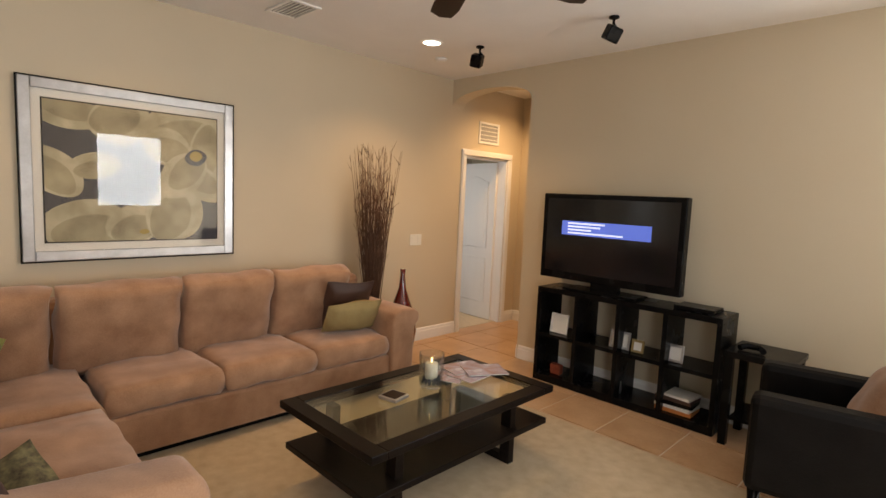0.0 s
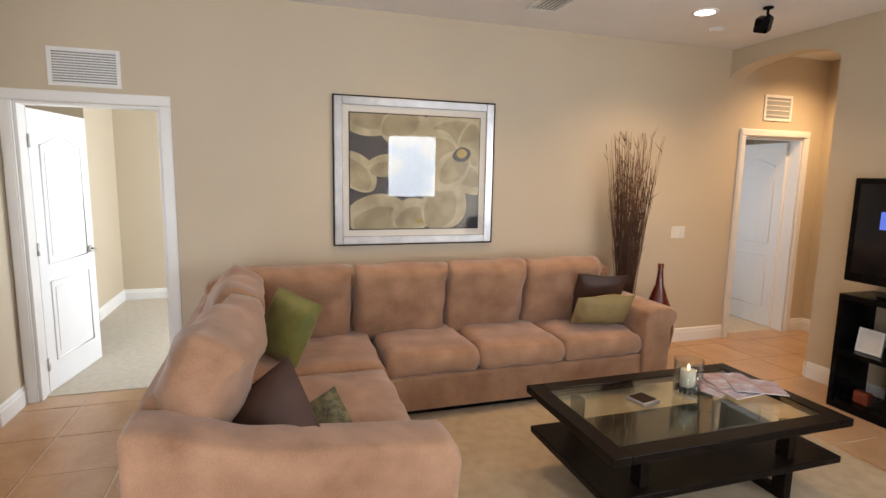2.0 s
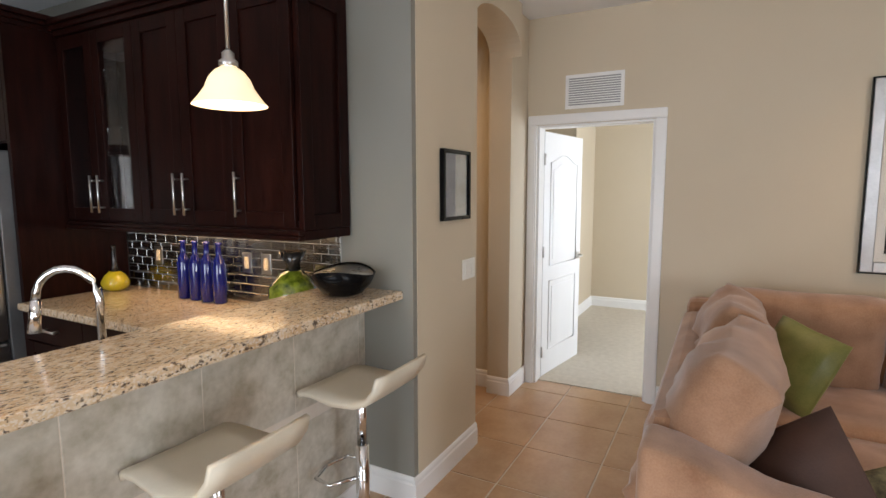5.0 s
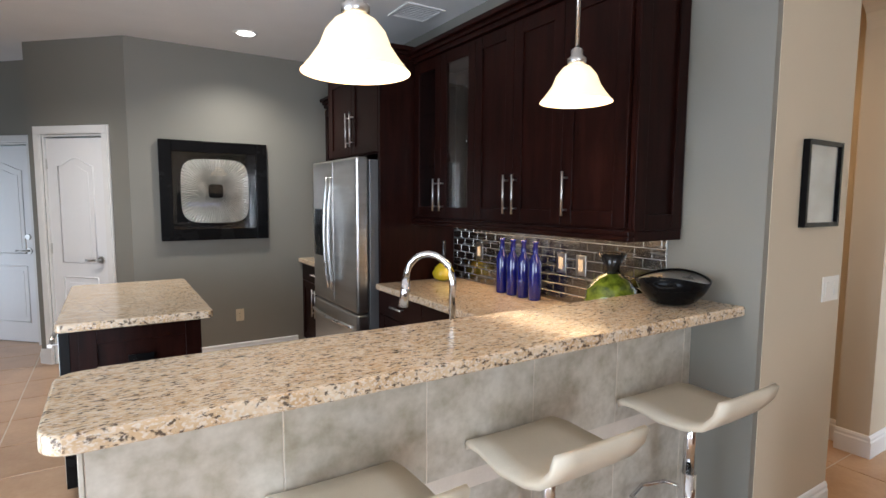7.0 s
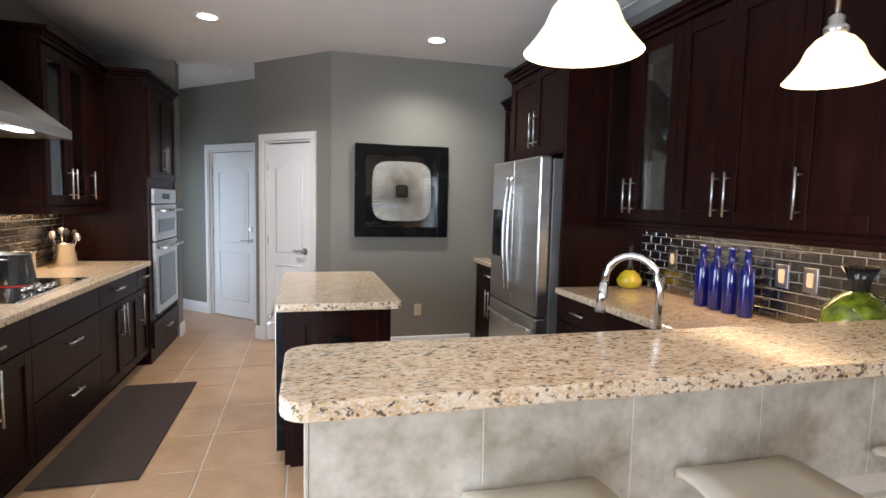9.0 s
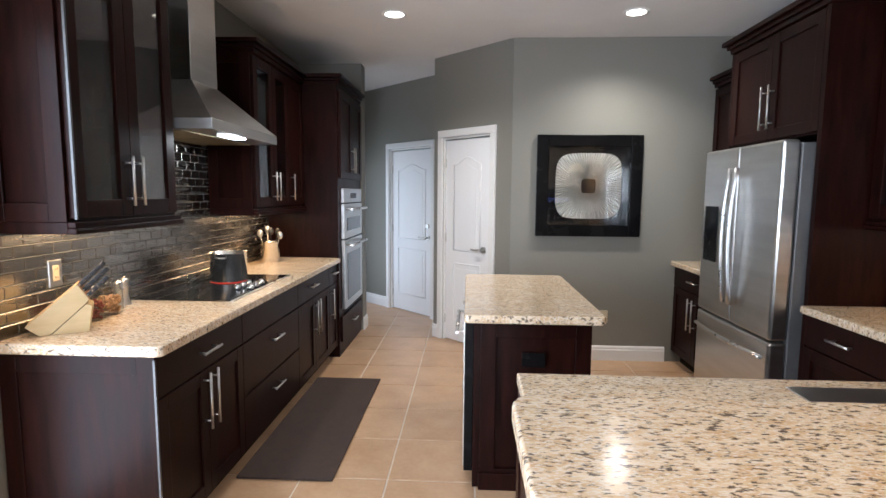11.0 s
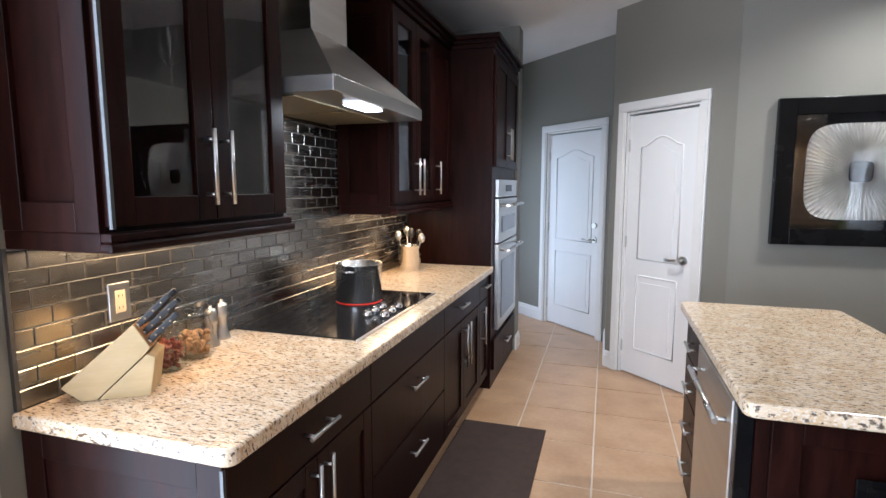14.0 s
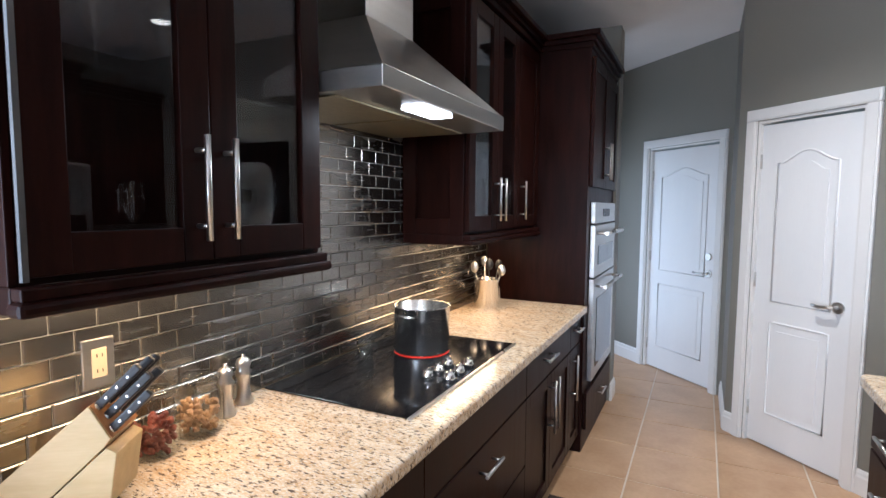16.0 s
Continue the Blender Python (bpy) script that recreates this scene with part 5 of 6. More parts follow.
pillow(0.41, 0.41, 0.15, pose(2.62, 1.60, 0.66) @ pose(0, 0, 0, 66, 9, 38) @ pose(0, 0, -0.07), GREENCLOTH, "shiny green satin throw pillow on the corner seat", 1)
pillow(0.45, 0.45, 0.16, pose(3.77, 1.50, 0.55) @ pose(0, 0, 0, 58, 40, 25) @ pose(0, 0, -0.08), BROWNCLOTH, "dark brown satin throw pillow leaning on the back", 2)
pillow(0.34, 0.30, 0.12, pose(3.70, 1.70, 0.49) @ pose(0, 0, 0, 30, 22, 15) @ pose(0, 0, -0.06), mat("patterned_cloth", (0.02, 0.016, 0.012), (0.22, 0.20, 0.10), 0.6, scale=30, fine=90), "dark striped throw pillow", 3)
pillow(0.46, 0.40, 0.14, pose(2.36, 3.98, 0.66) @ pose(0, 0, 0, 0, -62, -12) @ pose(0, 0, -0.07), BROWNCLOTH, "dark brown throw pillow against the sofa arm", 4)
pillow(0.28, 0.46, 0.13, pose(2.54, 3.92, 0.60) @ pose(0, 0, 0, 0, -62, -8) @ pose(0, 0, -0.06), OLIVECLOTH, "olive rectangular throw pillow against the sofa arm", 5)

# coffee table
t = thing("coffee_table", "espresso wood coffee table with glass top and lower shelf", "coffee table")
X0, X1, Y0, Y1 = 3.41, 4.21, 2.85, 4.22
for a, b, c, d in ((X0, X1, Y0, Y0 + 0.09), (X0, X1, Y1 - 0.09, Y1), (X0, X0 + 0.09, Y0 + 0.091, Y1 - 0.091), (X1 - 0.09, X1, Y0 + 0.091, Y1 - 0.091)):
    part("top_rail", box(a, c, 0.425, b, d, 0.465, 0.004), ESPRESSO, t)
part("glass_top", box(X0 + 0.085, Y0 + 0.085, 0.452, X1 - 0.085, Y1 - 0.085, 0.460, 0.002), TABLEGLASS, t, "clear greenish glass top")
part("shelf", box(X0 + 0.03, Y0 + 0.02, 0.205, X1 - 0.05, Y1 + 0.02, 0.240, 0.004), ESPRESSO, t)
for y in (Y0 + 0.22, Y1 - 0.28):
    for x in (X0 + 0.10, X1 - 0.17):
        part("leg", box(x, y, 0.016, x + 0.07, y + 0.05, 0.424, 0.003), ESPRESSO, t)
    part("foot_rail", box(X0 + 0.172, y, 0.016, X1 - 0.172, y + 0.05, 0.06, 0.003), ESPRESSO, t)
t = thing("candle_holder", "glass hurricane candle holder with pebbles and lit candle", "candle", pose(3.76, 3.62, 0.466))
bm = bmesh.new()
lathe(bm, [(0.065, 0), (0.07, 0.01), (0.074, 0.20), (0.071, 0.20), (0.066, 0.014), (0, 0.012)], 0, 0, 28)
part("glass", bm, CUPGLASS, t)
bm = bmesh.new()
rnd = random.Random(5)
for i in range(70):
    a, r = rnd.uniform(0, 6.28), 0.056 * math.sqrt(rnd.random())
    vs = bmesh.ops.create_icosphere(bm, subdivisions=1, radius=0.010)["verts"]
    for v in vs:
        v.co = v.co + Vector((r * math.cos(a), r * math.sin(a), 0.022 + 0.035 * rnd.random()))
part("pebbles", bm, PEBBLE, t)
bm = bmesh.new()
lathe(bm, [(0.037, 0.05), (0.038, 0.14), (0.034, 0.143), (0.0, 0.138)], 0, 0, 24)
part("candle", bm, WAX, t, "cream pillar candle")
bm = bmesh.new()
lathe(bm, [(0.0, 0.14), (0.006, 0.15), (0.004, 0.165), (0.0, 0.178)], 0, 0, 10)
part("flame", bm, FLAME, t)
for i, (x, y, r) in enumerate(((3.70, 3.86, 20), (3.78, 3.95, 5), (3.68, 3.99, -12), (3.80, 4.05, -30))):
    t2 = thing("magazine", "glossy magazine on the coffee table", "magazine", pose(x, y, 0.466 + 0.006 * i, 0, 0, r), "magazines")
    part("pages", box(-0.10, -0.13, 0, 0.10, 0.13, 0.004), PAPER, t2)
    part("cover", box(-0.10, -0.131, 0.0042, 0.101, 0.131, 0.0052), MAGAZINE, t2)
t = thing("coaster_box", "small square coaster set in dark wood", "coaster", pose(3.76, 3.34, 0.466, 0, 0, 12))
part("tray", box(-0.06, -0.06, 0, 0.06, 0.06, 0.018, 0.003), FRAMESILVER, t)
part("inset", box(-0.048, -0.048, 0.0185, 0.048, 0.048, 0.021), WOOD, t)

# picture over the sofa
t = thing("framed_print", "large silver-framed magnolia print under glass", "picture", pose(1.772, 1.98, 1.055, 0, 0, 90))
PW, PH = 1.304, 1.135
for a, b, c, d in ((0, 0.064, 0, PH), (PW - 0.064, PW, 0, PH), (0.064, PW - 0.064, 0, 0.064), (0.064, PW - 0.064, PH - 0.064, PH)):
    bm = box(a, -0.035, c, b, -0.001, d, 0.006)
    part("frame_side", bm, FRAMESILVER, t)
for a, b, c, d in ((-0.008, -0.001, -0.008, PH + 0.008), (PW + 0.001, PW + 0.008, -0.008, PH + 0.008), (0, PW, -0.008, -0.001), (0, PW, PH + 0.001, PH + 0.008)):
    part("outer_edge", box(a, -0.030, c, b, -0.001, d), BLACK, t, "thin black outer edge")
part("mat_board", box(0.064, -0.012, 0.064, PW - 0.064, -0.002, PH - 0.064), MATBOARD, t)
part("bevel", box(0.113, -0.0145, 0.113, PW - 0.113, -0.0122, PH - 0.113), BLACK, t)
part("print", box(0.12, -0.0165, 0.12, PW - 0.12, -0.0147, PH - 0.12), PRINTBG, t, "dark print of pale magnolias")


def petal(cx, cz, r, squash, turn, layer, material):
    bm = bmesh.new()
    pts = []
    for k in range(28):
        a = 2 * math.pi * k / 28
        u, v = r * math.cos(a) * (1 + 0.10 * math.cos(2 * a + 1)), r * squash * math.sin(a)
        uu, vv = u * math.cos(turn) - v * math.sin(turn) + cx, u * math.sin(turn) + v * math.cos(turn) + cz
        pts.append((min(max(uu, 0.122), PW - 0.122), min(max(vv, 0.122), PH - 0.122)))
    prism(bm, pts, -0.0171 - 0.0003 * layer, -0.0168 - 0.0003 * layer)
    bmesh.ops.remove_doubles(bm, verts=bm.verts[:], dist=0.0001)
    part("petal", bm, material, t)


# petals by the share of the print's width and height: a pale rim with a darker heart towards the flower's middle
for i, (u, v, r, squash, turn, du, dv) in enumerate(((0.12, 0.93, 0.17, 0.45, -0.1, 0.02, 0.02), (0.40, 0.90, 0.15, 0.75, 0.5, -0.03, 0.01), (0.05, 0.50, 0.15, 0.6, -0.7, -0.01, -0.02), (0.26, 0.56, 0.12, 0.5, 0.2, 0.0, -0.03),
                                                    (0.22, 0.10, 0.22, 0.6, 0.1, 0.02, -0.04), (0.47, 0.12, 0.14, 0.7, 0.4, 0.0, -0.03), (0.72, 0.20, 0.17, 0.8, 1.2, -0.03, -0.02),
                                                    (0.78, 0.88, 0.24, 0.5, 0.15, 0.02, -0.04), (0.95, 0.72, 0.20, 0.5, 1.5, -0.03, 0.0), (0.67, 0.74, 0.14, 0.65, -0.3, 0.03, -0.03), (0.90, 0.46, 0.15, 0.55, -0.5, -0.02, 0.03), (0.77, 0.52, 0.16, 0.6, 0.9, 0.03, 0.03))):
    x, z = 0.12 + u * (PW - 0.24), 0.12 + v * (PH - 0.24)
    petal(x, z, r * 1.2, min(squash * 1.2, 0.95), turn, 2 * i, PETAL)
    petal(x + du, z + dv, r * 0.98, squash, turn, 2 * i + 1, PETALDARK)
petal(1.03, 0.72, 0.075, 0.8, 0.4, 25, PRINTBG)
petal(1.03, 0.73, 0.042, 0.9, 0.4, 26, POLLEN)
petal(0.68, 0.18, 0.03, 0.6, 0.1, 27, POLLEN)
part("glazing", box(0.064, -0.030, 0.064, PW - 0.064, -0.028, PH - 0.064), CLEAR, t)

# small picture and switches
t = thing("framed_photo", "small black-framed grey photograph on the partition", "picture", pose(3.377, -0.04, 1.39, 0, 0, 180))
for a, b, c, d in ((0, 0.02, 0, 0.37), (0.30, 0.32, 0, 0.37), (0.02, 0.30, 0, 0.02), (0.02, 0.30, 0.35, 0.37)):
    part("frame_side", box(a, -0.028, c, b, -0.001, d, 0.002), BLACK, t)
part("photo", box(0.02, -0.012, 0.02, 0.30, -0.002, 0.35), mat("grey_photo", (0.10, 0.10, 0.11), (0.26, 0.26, 0.28), 0.5, scale=9), t)
part("glazing", box(0.02, -0.018, 0.02, 0.30, -0.016, 0.35), CLEAR, t)


def switch(m, n, label):
    t = thing("light_switch", label, "switch", m, "switches")
    part("plate", box(-0.04 * n, -0.006, -0.058, 0.04 * n, 0, 0.058, 0.002), PLATE, t)
    for i in range(n):
        part("rocker", box(-0.04 * n + 0.023 + 0.08 * i, -0.010, -0.033, -0.04 * n + 0.057 + 0.08 * i, -0.006, 0.033, 0.002), PLATE, t)


switch(pose(3.03, -0.04, 1.10, 0, 0, 180), 2, "white double light switch on the partition")
switch(pose(1.77, 5.25, 1.10, 0, 0, 90), 2, "white double light switch on the wall")
switch(pose(2.30, -3.05, 1.10, 0, 0, 180), 1, "white light switch in the passage")

# reeds and red bottle vase
t = thing("floor_vase_with_reeds", "bundle of tall dried brown reeds in a dark vase", "dried reeds", pose(2.06, 4.47, 0))
bm = bmesh.new()
lathe(bm, [(0.10, 0.0), (0.12, 0.05), (0.13, 0.25), (0.11, 0.45), (0.10, 0.55), (0.11, 0.58), (0.09, 0.56), (0.0, 0.50)], 0, 0, 24)
part("vase", bm, BLACK, t)
rnd = random.Random(11)
bm = bmesh.new()
for i in range(150):
    a, r = rnd.uniform(0, 6.28), rnd.uniform(0.0, 0.07)
    h = rnd.uniform(1.35, 2.02)
    lean = rnd.uniform(0.02, 0.24) * (h / 2.0)
    p0 = Vector((r * math.cos(a), r * math.sin(a), 0.45))
    aim = a + rnd.uniform(-0.5, 0.5)
    p2 = Vector((max(lean * math.cos(aim), -0.24), lean * math.sin(aim) * 1.15, h))
    p1 = (p0 + p2) / 2 + Vector((rnd.uniform(-0.02, 0.02), rnd.uniform(-0.02, 0.02), 0))
    tube(bm, [p0, p1, p2], 0.0042, 5, taper=0.25)
    for k in range(5):
        u = rnd.uniform(0.35, 0.97)
        c = p0.lerp(p2, u)
        d = Vector((rnd.uniform(-1, 1), rnd.uniform(-1, 1), rnd.uniform(1.0, 3.0))).normalized() * rnd.uniform(0.05, 0.12)
        tube(bm, [c, c + d], 0.003, 4, taper=0.2)
tagged(part("reeds", bm, REED, t), kind="stuff")
bm = bmesh.new()
lathe(bm, [(0.07, 0.0), (0.09, 0.02), (0.12, 0.14), (0.145, 0.30), (0.13, 0.45), (0.075, 0.58), (0.035, 0.70), (0.022, 0.82), (0.026, 0.88), (0.0, 0.875)], 0, 0, 32)
single("red_floor_vase", bm, REDGLAZE, "tall dark red glazed bottle vase on the floor", "vase", pose(2.20, 4.72, 0))

# tv stand, tv and what is in the shelves
t = thing("tv_stand", "black open-shelf tv stand with square compartments", "tv stand", pose(3.28, 5.70, 0))
TW, TD, TH = 1.50, 0.35, 0.83
part("top", box(0, -TD, TH - 0.04, TW, -0.002, TH, 0.003), BLACK, t)
part("bottom", box(0, -TD, 0.0, TW, -0.002, 0.06, 0.003), BLACK, t)
for k in range(5):
    x = k * (TW - 0.035) / 4
    part("upright", box(x, -TD + 0.002, 0.06, x + 0.035, -0.004, TH - 0.04, 0.002), BLACK, t)
for k in range(4):
    x = k * (TW - 0.035) / 4 + 0.035
    part("shelf", box(x, -TD + 0.004, 0.40, x + (TW - 0.035) / 4 - 0.035, -0.004, 0.43), BLACK, t)
t = thing("television", "black flat-screen television showing a blue banner", "television", pose(3.19, 5.54, 0))
part("bezel", box(0, -0.04, 0.90, 1.24, 0.04, 1.64, 0.008), BLACK, t)
part("screen", box(0.045, -0.0425, 0.965, 1.195, -0.0405, 1.60), SCREEN, t)
part("banner", box(0.20, -0.0445, 1.29, 0.99, -0.043, 1.41, 0.0), SCREENBLUE, t, "glowing blue banner on the screen")
for i in range(4):
    part("text_bar", box(0.26, -0.046, 1.385 - 0.027 * i, 0.26 + (0.34, 0.30, 0.22, 0.5)[i], -0.0448, 1.397 - 0.027 * i), SCREENWHITE, t)
part("stand_neck", box(0.50, -0.03, 0.849, 0.74, 0.03, 0.90), BLACK, t)
part("stand_foot", box(0.30, -0.14, 0.831, 0.94, 0.10, 0.848, 0.004), BLACK, t)


def photo_frame(x, z, w, h, border, label):
    t = thing("photo_frame", label, "photo frame", pose(x, 5.44, z, -8, 0, 0), "photo frames")
    for a, b, c, d in ((-w / 2, -w / 2 + 0.018, 0, h), (w / 2 - 0.018, w / 2, 0, h), (-w / 2 + 0.018, w / 2 - 0.018, 0, 0.018), (-w / 2 + 0.018, w / 2 - 0.018, h - 0.018, h)):
        part("frame_side", box(a, -0.012, c, b, 0.0, d, 0.002), border, t)
    part("photo", box(-w / 2 + 0.018, -0.005, 0.018, w / 2 - 0.018, 0, h - 0.018), PAPER, t)


photo_frame(3.46, 0.431, 0.17, 0.17, TRIM, "white framed photo on a shelf")
photo_frame(4.02, 0.431, 0.17, 0.14, FRAMESILVER, "silver framed photo on a shelf")
photo_frame(4.17, 0.431, 0.10, 0.10, OLIVECLOTH, "small tan framed photo on a shelf")
photo_frame(4.45, 0.431, 0.13, 0.13, FRAMESILVER, "silver framed photo on a shelf")
for i, (c, h) in enumerate(((ORANGE, 0.03), (PAPER, 0.025), (BLACK, 0.03), (BROWNCLOTH, 0.03), (PAPER, 0.02))):
    single("book", box(-0.13, -0.10, 0, 0.13, 0.10, h - 0.002, 0.002), c, "book stacked flat on the lower shelf", "book", pose(4.48, 5.50, 0.061 + (0, 0.03, 0.055, 0.085, 0.115)[i], 0, 0, (2, -3, 4, 0, -5)[i]), "stacked books")
single("keepsake", box(-0.05, -0.03, 0, 0.05, 0.03, 0.09, 0.01), REDBEANS, "small red keepsake on the lower shelf", "ornament", pose(3.45, 5.46, 0.061))
bm = bmesh.new()
lathe(bm, [(0.03, 0), (0.035, 0.02), (0.03, 0.10), (0.018, 0.13), (0.022, 0.15), (0, 0.15)], 0, 0, 18)
single("silver_ornament", bm, SATIN, "small silver ornament on the lower shelf", "ornament", pose(4.02, 5.46, 0.061))
t = thing("game_console", "black box with small blue light on the stand", "console", pose(4.56, 5.52, 0.831))
part("case", box(-0.14, -0.10, 0, 0.14, 0.10, 0.03, 0.003), BLACK, t)

t = thing("side_table", "low black side table beside the armchair", "table", pose(4.92, 5.50, 0))
part("tabletop", box(-0.10, -0.22, 0.60, 0.30, 0.19, 0.64, 0.003), BLACK, t)
for x in (-0.09, 0.24):
    for y in (-0.21, 0.13):
        part("leg", box(x, y, 0, x + 0.05, y + 0.05, 0.599, 0.002), BLACK, t)
part("shelf", box(-0.038, -0.20, 0.18, 0.238, 0.17, 0.20, 0.002), BLACK, t)
t = thing("game_controller", "black game controller on the side table", "controller", pose(4.96, 5.40, 0.64))
bm = bmesh.new()
tube(bm, [(-0.07, -0.03, 0.02), (-0.04, 0.02, 0.03), (0.04, 0.02, 0.03), (0.07, -0.03, 0.02)], 0.02, 8)
part("shell", bm, BLACK, t)

# armchair
t = thing("armchair", "black leather club armchair with tapered wooden legs", "armchair", pose(5.53, 4.90, 0, 0, 0, -80))
part("seat_base", box(-0.36, -0.40, 0.17, 0.36, 0.34, 0.33, 0.03), LEATHER, t)
part("seat_cushion", cushion(0.50, 0.66, 0.16, 0.25, 0.004, 8, 3), LEATHER, t, "", pose(0, -0.06, 0.32))
for s in (-1, 1):
    bm = box(-0.08, -0.40, 0.17, 0.08, 0.36, 0.665, 0.04)
    bmesh.ops.translate(bm, verts=bm.verts[:], vec=(s * 0.34, 0, 0))
    part("arm", bm, LEATHER, t)
bm = box(-0.40, 0.24, 0.20, 0.40, 0.42, 0.93, 0.06)
part("backrest", bm, LEATHER, t)
for x in (-0.36, 0.30):
    for y in (-0.38, 0.32):
        bm = bmesh.new()
        tube(bm, [(x + 0.03, y + 0.03, 0.172), (x + 0.03, y + 0.03, 0.0)], 0.032, 8, taper=0.6)
        part("leg", bm, BLACK, t)
pillow(0.42, 0.42, 0.14, pose(5.66, 4.90, 0.66) @ pose(0, 0, 0, 62, 0, -80) @ pose(0, 0, -0.07), SUEDE, "tan throw pillow on the black armchair", 8)

# ceiling fan
t = thing("ceiling_fan", "dark wood ceiling fan with brushed nickel motor", "ceiling fan", pose(4.27, 3.28, 0))
bm = bmesh.new()
lathe(bm, [(0.0, 2.50), (0.06, 2.505), (0.10, 2.54), (0.11, 2.58), (0.09, 2.62), (0.03, 2.64), (0.018, 2.65), (0.018, 2.78), (0.06, 2.80), (0.065, CEIL - 0.001)], 0, 0, 28)
part("motor", bm, SATIN, t)
for k in range(5):
    a = 149 + 72 * k
    bm = bmesh.new()
    out = [(0.16, -0.045), (0.50, -0.07), (0.62, -0.06), (0.66, 0.0), (0.62, 0.06), (0.50, 0.07), (0.16, 0.045)]
    prism(bm, out, -0.004, 0.004, "z")
    b = part("blade", bm, WOOD, t, "dark wooden blade", pose(0, 0, 2.56, 0, 0, a) @ pose(0, 0, 0, 10, 0, 0))
    bm = box(0.07, -0.018, -0.012, 0.24, 0.018, -0.005, 0.002)
    part("bracket", bm, SATIN, b)

# ceiling speakers


def speaker(x, y, turn):
    t = thing("ceiling_speaker", "small black satellite speaker on a ceiling bracket", "speaker", pose(x, y, CEIL, 0, 0, turn), "ceiling speakers")
    bm = bmesh.new()
    lathe(bm, [(0.035, -0.001), (0.035, -0.012), (0.012, -0.02)], 0, 0, 18)
    part("mount", bm, BLACK, t)
    bm = bmesh.new()
    tube(bm, [(0, 0, -0.015), (0, 0, -0.05), (0.03, 0, -0.08)], 0.010, 8)
    part("arm", bm, BLACK, t)
    part("case", box(-0.045, -0.05, -0.05, 0.05, 0.05, 0.05, 0.012), BLACK, t, "", pose(-0.02, -0.02, -0.12, 25, 15, 0))


speaker(2.85, 4.92, 30)
speaker(4.05, 4.92, 60)
bm = bmesh.new()
lathe(bm, [(0.055, -0.001), (0.052, -0.02), (0.03, -0.028), (0, -0.028)], 0, 0, 22)
single("smoke_detector", bm, TRIM, "round white smoke detector on the ceiling", "smoke detector", pose(2.30, 5.0, CEIL))

# ---- tiles, one by one ----
# backsplash: steel subway tiles in running bond on a grout bed
TL, TH2, GAP = 0.1016, 0.0508, 0.0028


def tile_mesh(name, w, d, h):
    bm = bmesh.new()
    bx(bm, 0, -d, 0, w, 0, h)
    top = [f for f in bm.faces if f.normal.y < -0.5]
    me = bpy.data.meshes.new(name)
    bmesh.ops.inset_region(bm, faces=top, thickness=0.003, depth=0.0)
    for v in bm.verts:
        if v.co.y < -d + 1e-5 and (v.co.x < 1e-5 or v.co.x > w - 1e-5 or v.co.z < 1e-5 or v.co.z > h - 1e-5):
            v.co.y += 0.002
    bm.to_mesh(me)
    bm.free()
    return me


def backsplash(name, m, areas, label):
    t = thing(name, label, "backsplash", m, "", "structure")
    cache = {}
    bed = bmesh.new()
    for s0, s1, z0, z1 in areas:
        bx(bed, s0, -0.004, z0, s1, 0, z1)
        row = 0
        z = z0
        while z < z1 - 0.012:
            h = min(TH2 - GAP, z1 - z)
            s = s0 - (TL / 2 if row % 2 else 0)
            while s < s1 - 0.006:
                a, b = max(s, s0), min(s + TL - GAP, s1)
                if b - a > 0.015:
                    key = (round(b - a, 3), round(h, 3))
                    if key not in cache:
                        me = tile_mesh("tile", b - a, 0.006, h)
                        me.materials.append(METALTILE)
                        cache[key] = me
                    o = new("tile", cache[key])
                    o.parent = t
                    o.matrix_basis = pose(a, -0.003, z)
                s += TL
            z += TH2
            row += 1
    part("grout_bed", bed, TILEGROUT, t)


backsplash("backsplash_east", RANGE, [(-0.01, 0.69, 0.917, 1.325), (0.69, 1.68, 0.917, 1.80), (1.68, 2.73, 0.917, 1.33)], "brushed steel subway tile backsplash behind the cooktop")
backsplash("backsplash_west", WESTK, [(0.0, 1.80, 0.917, 1.325)], "brushed steel subway tile backsplash behind the bottles")

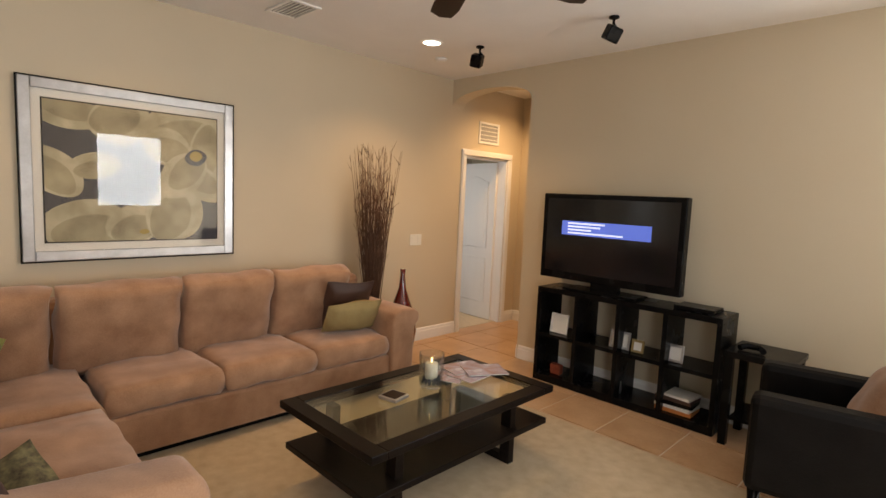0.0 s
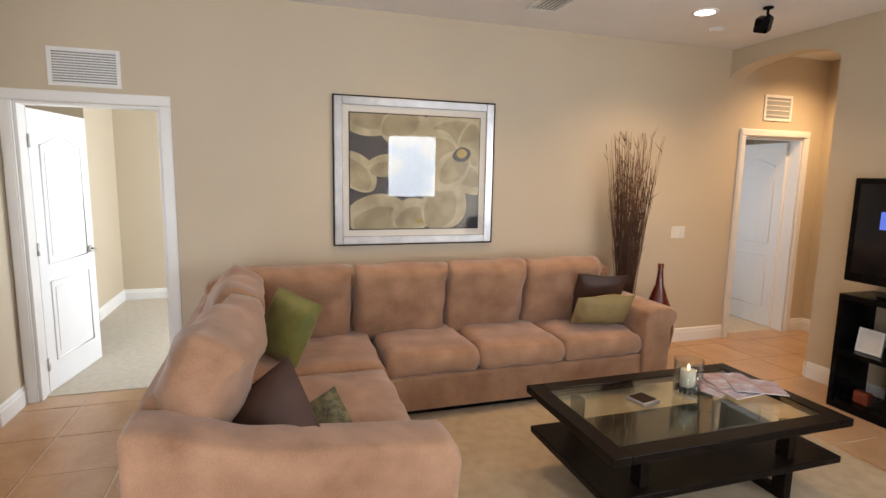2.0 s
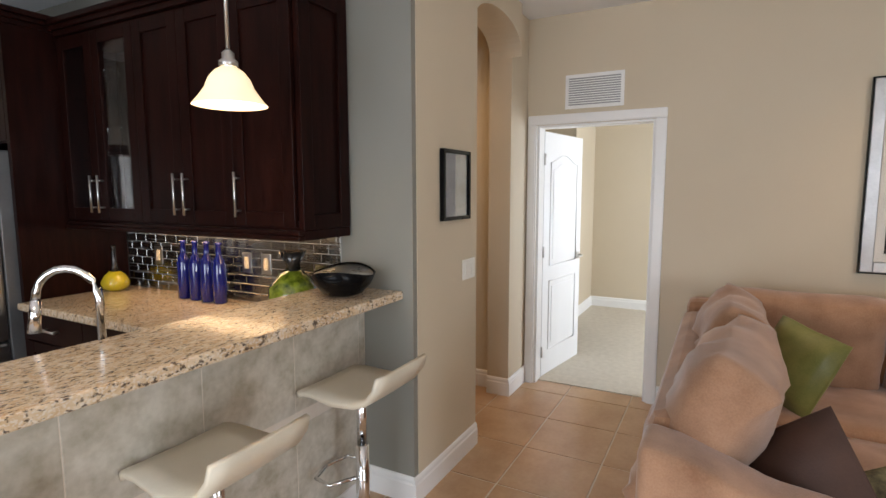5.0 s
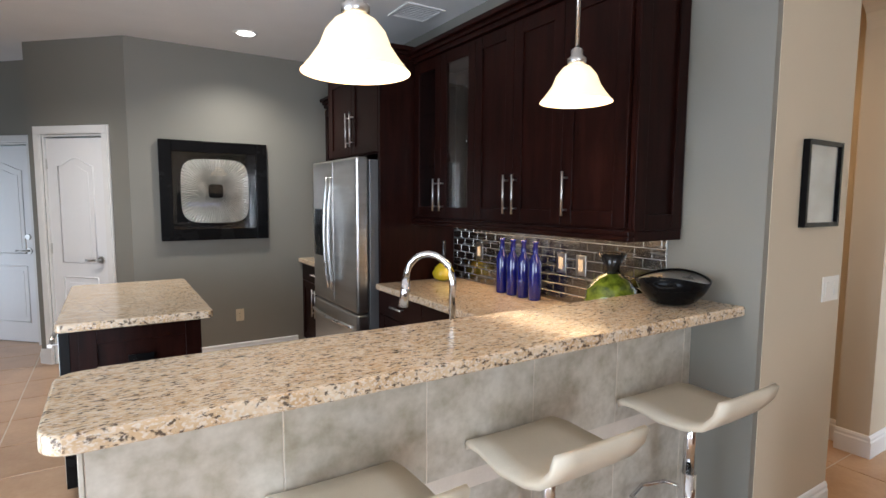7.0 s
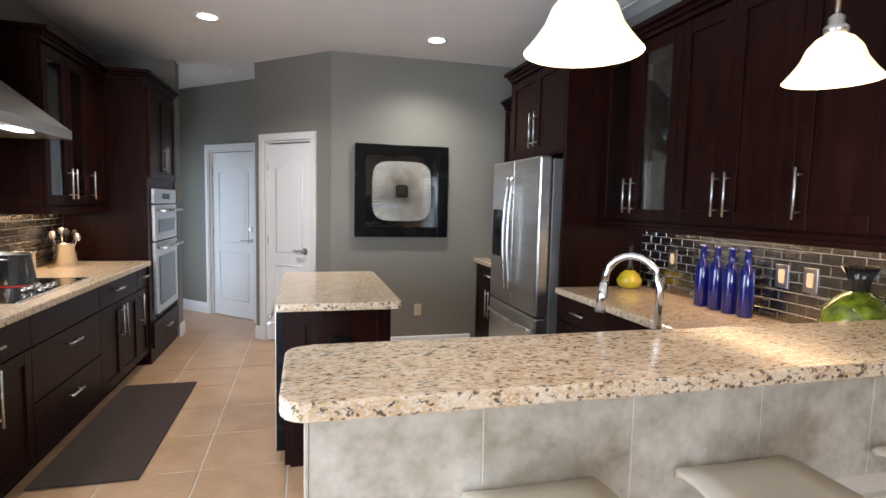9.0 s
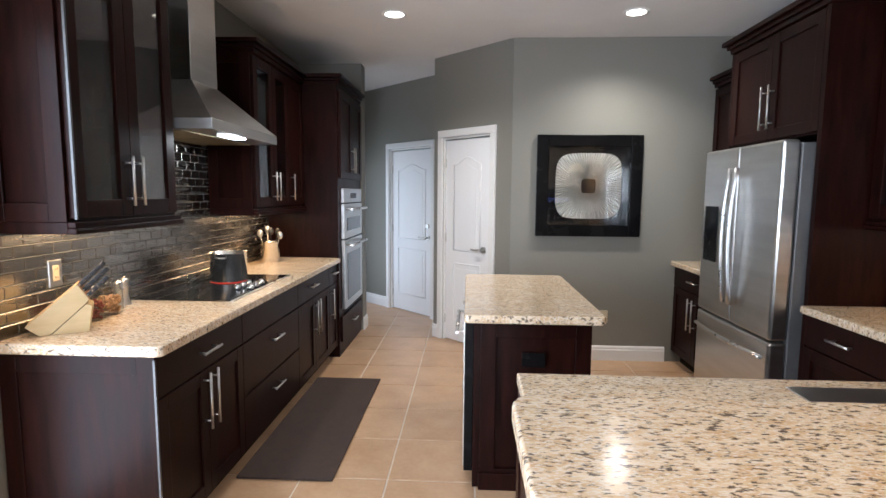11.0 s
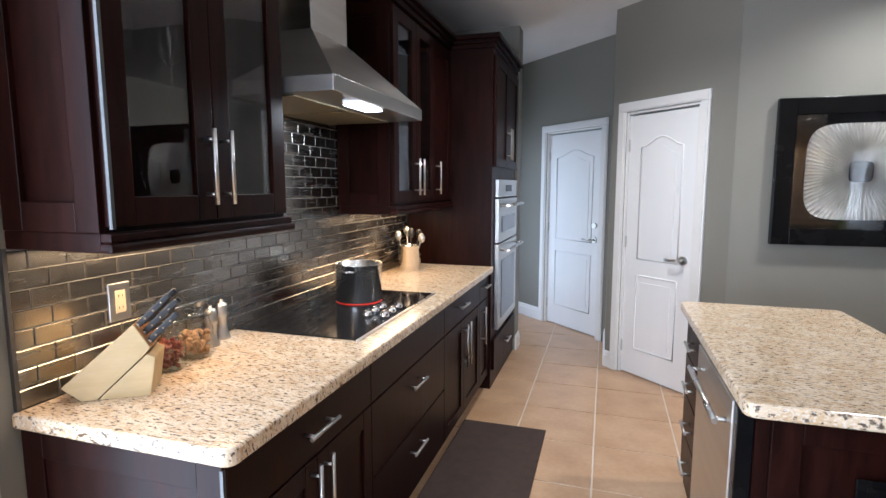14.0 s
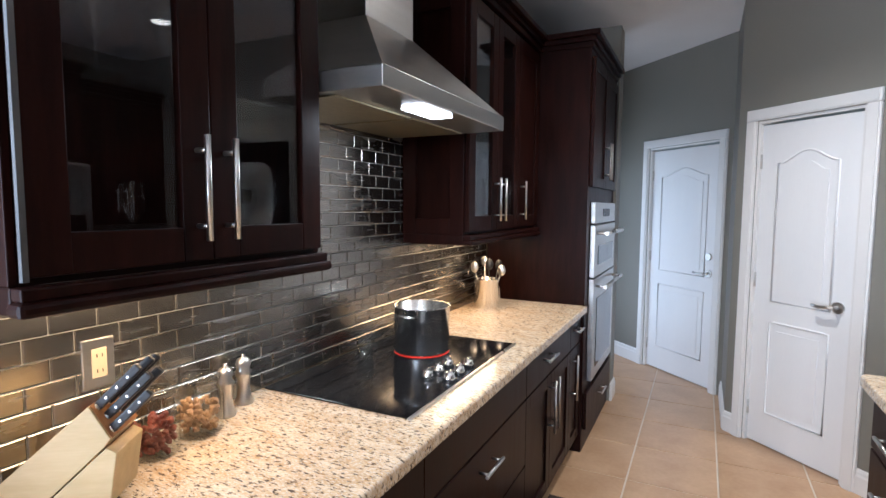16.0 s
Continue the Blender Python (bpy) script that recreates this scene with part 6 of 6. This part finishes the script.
# bar front: large stone tiles with a steel mosaic band
t = thing("bar_front", "beige stone tiles with a steel mosaic band", "tile cladding", pose(5.91, -0.342, 0, 0, 0, 180), "", "structure")
part("grout_bed", box(0, -0.0105, 0, 2.272, 0, 1.024), GROUT, t)
for z0, z1 in ((0.08, 0.535), (0.60, 1.024)):
    x = 0.0
    for w in (0.44, 0.445, 0.445, 0.445, 0.445, 0.05):
        part("stone_tile", box(x + 0.002, -0.012, z0, min(x + w, 2.272) - 0.002, -0.003, z1, 0.0015), BARTILE, t)
        x += w
for k in range(21):
    part("mosaic_tile", box(0.002 + 0.108 * k, -0.010, 0.542, 0.002 + 0.108 * k + 0.104, -0.003, 0.594, 0.001), METALTILE, t)
part("end_trim", box(-0.012, -0.014, 0.0, -0.001, 0.13, 1.024, 0.002), BARTILE, t)
part("skirting", box(0, -0.018, 0.0, 2.25, -0.005, 0.078, 0.003), TRIM, t)

# floor: a grout sheet with laid tiles
FL = structure("floor", box(1.635, -7.5, -0.12, 8.0, 7.15, -0.004), GROUT, "beige ceramic tile floor with pale joints", "floor")
P = 0.455
fm = bpy.data.meshes.new("floor_tile")
bm = bmesh.new()
bx(bm, -P / 2 + 0.0045, -P / 2 + 0.0045, -0.012, P / 2 - 0.0045, P / 2 - 0.0045, 0.0, 0.0015)
bm.to_mesh(fm)
bm.free()
fm.materials.append(FLOORTILE)
rest = bmesh.new()
for i in range(-11, 4):
    for j in range(-11, 22):
        x, y = 6.47 + (i + 0.5) * P, -2.48 + (j - 0.5) * P
        if not (1.62 < x < 8.1 and -7.5 < y < 7.2):
            continue
        near = y > -5.6 and y < 5.8 and x > 1.9 and not (2.6 < x < 5.5 and 1.7 < y < 4.6) and not (3.0 > x and y < -0.1) and not (x < 3.5 and y < 0) and not (x > 7.4 and y < -1.5)
        if near:
            o = new("floor_tile", fm)
            o.parent = FL
            o.matrix_basis = pose(x, y, 0)
        else:
            bx(rest, x - P / 2 + 0.003, y - P / 2 + 0.003, -0.012, x + P / 2 - 0.003, y + P / 2 - 0.003, 0.0)
tagged(part("floor_tiles_rest", rest, FLOORTILE, FL), kind="stuff")
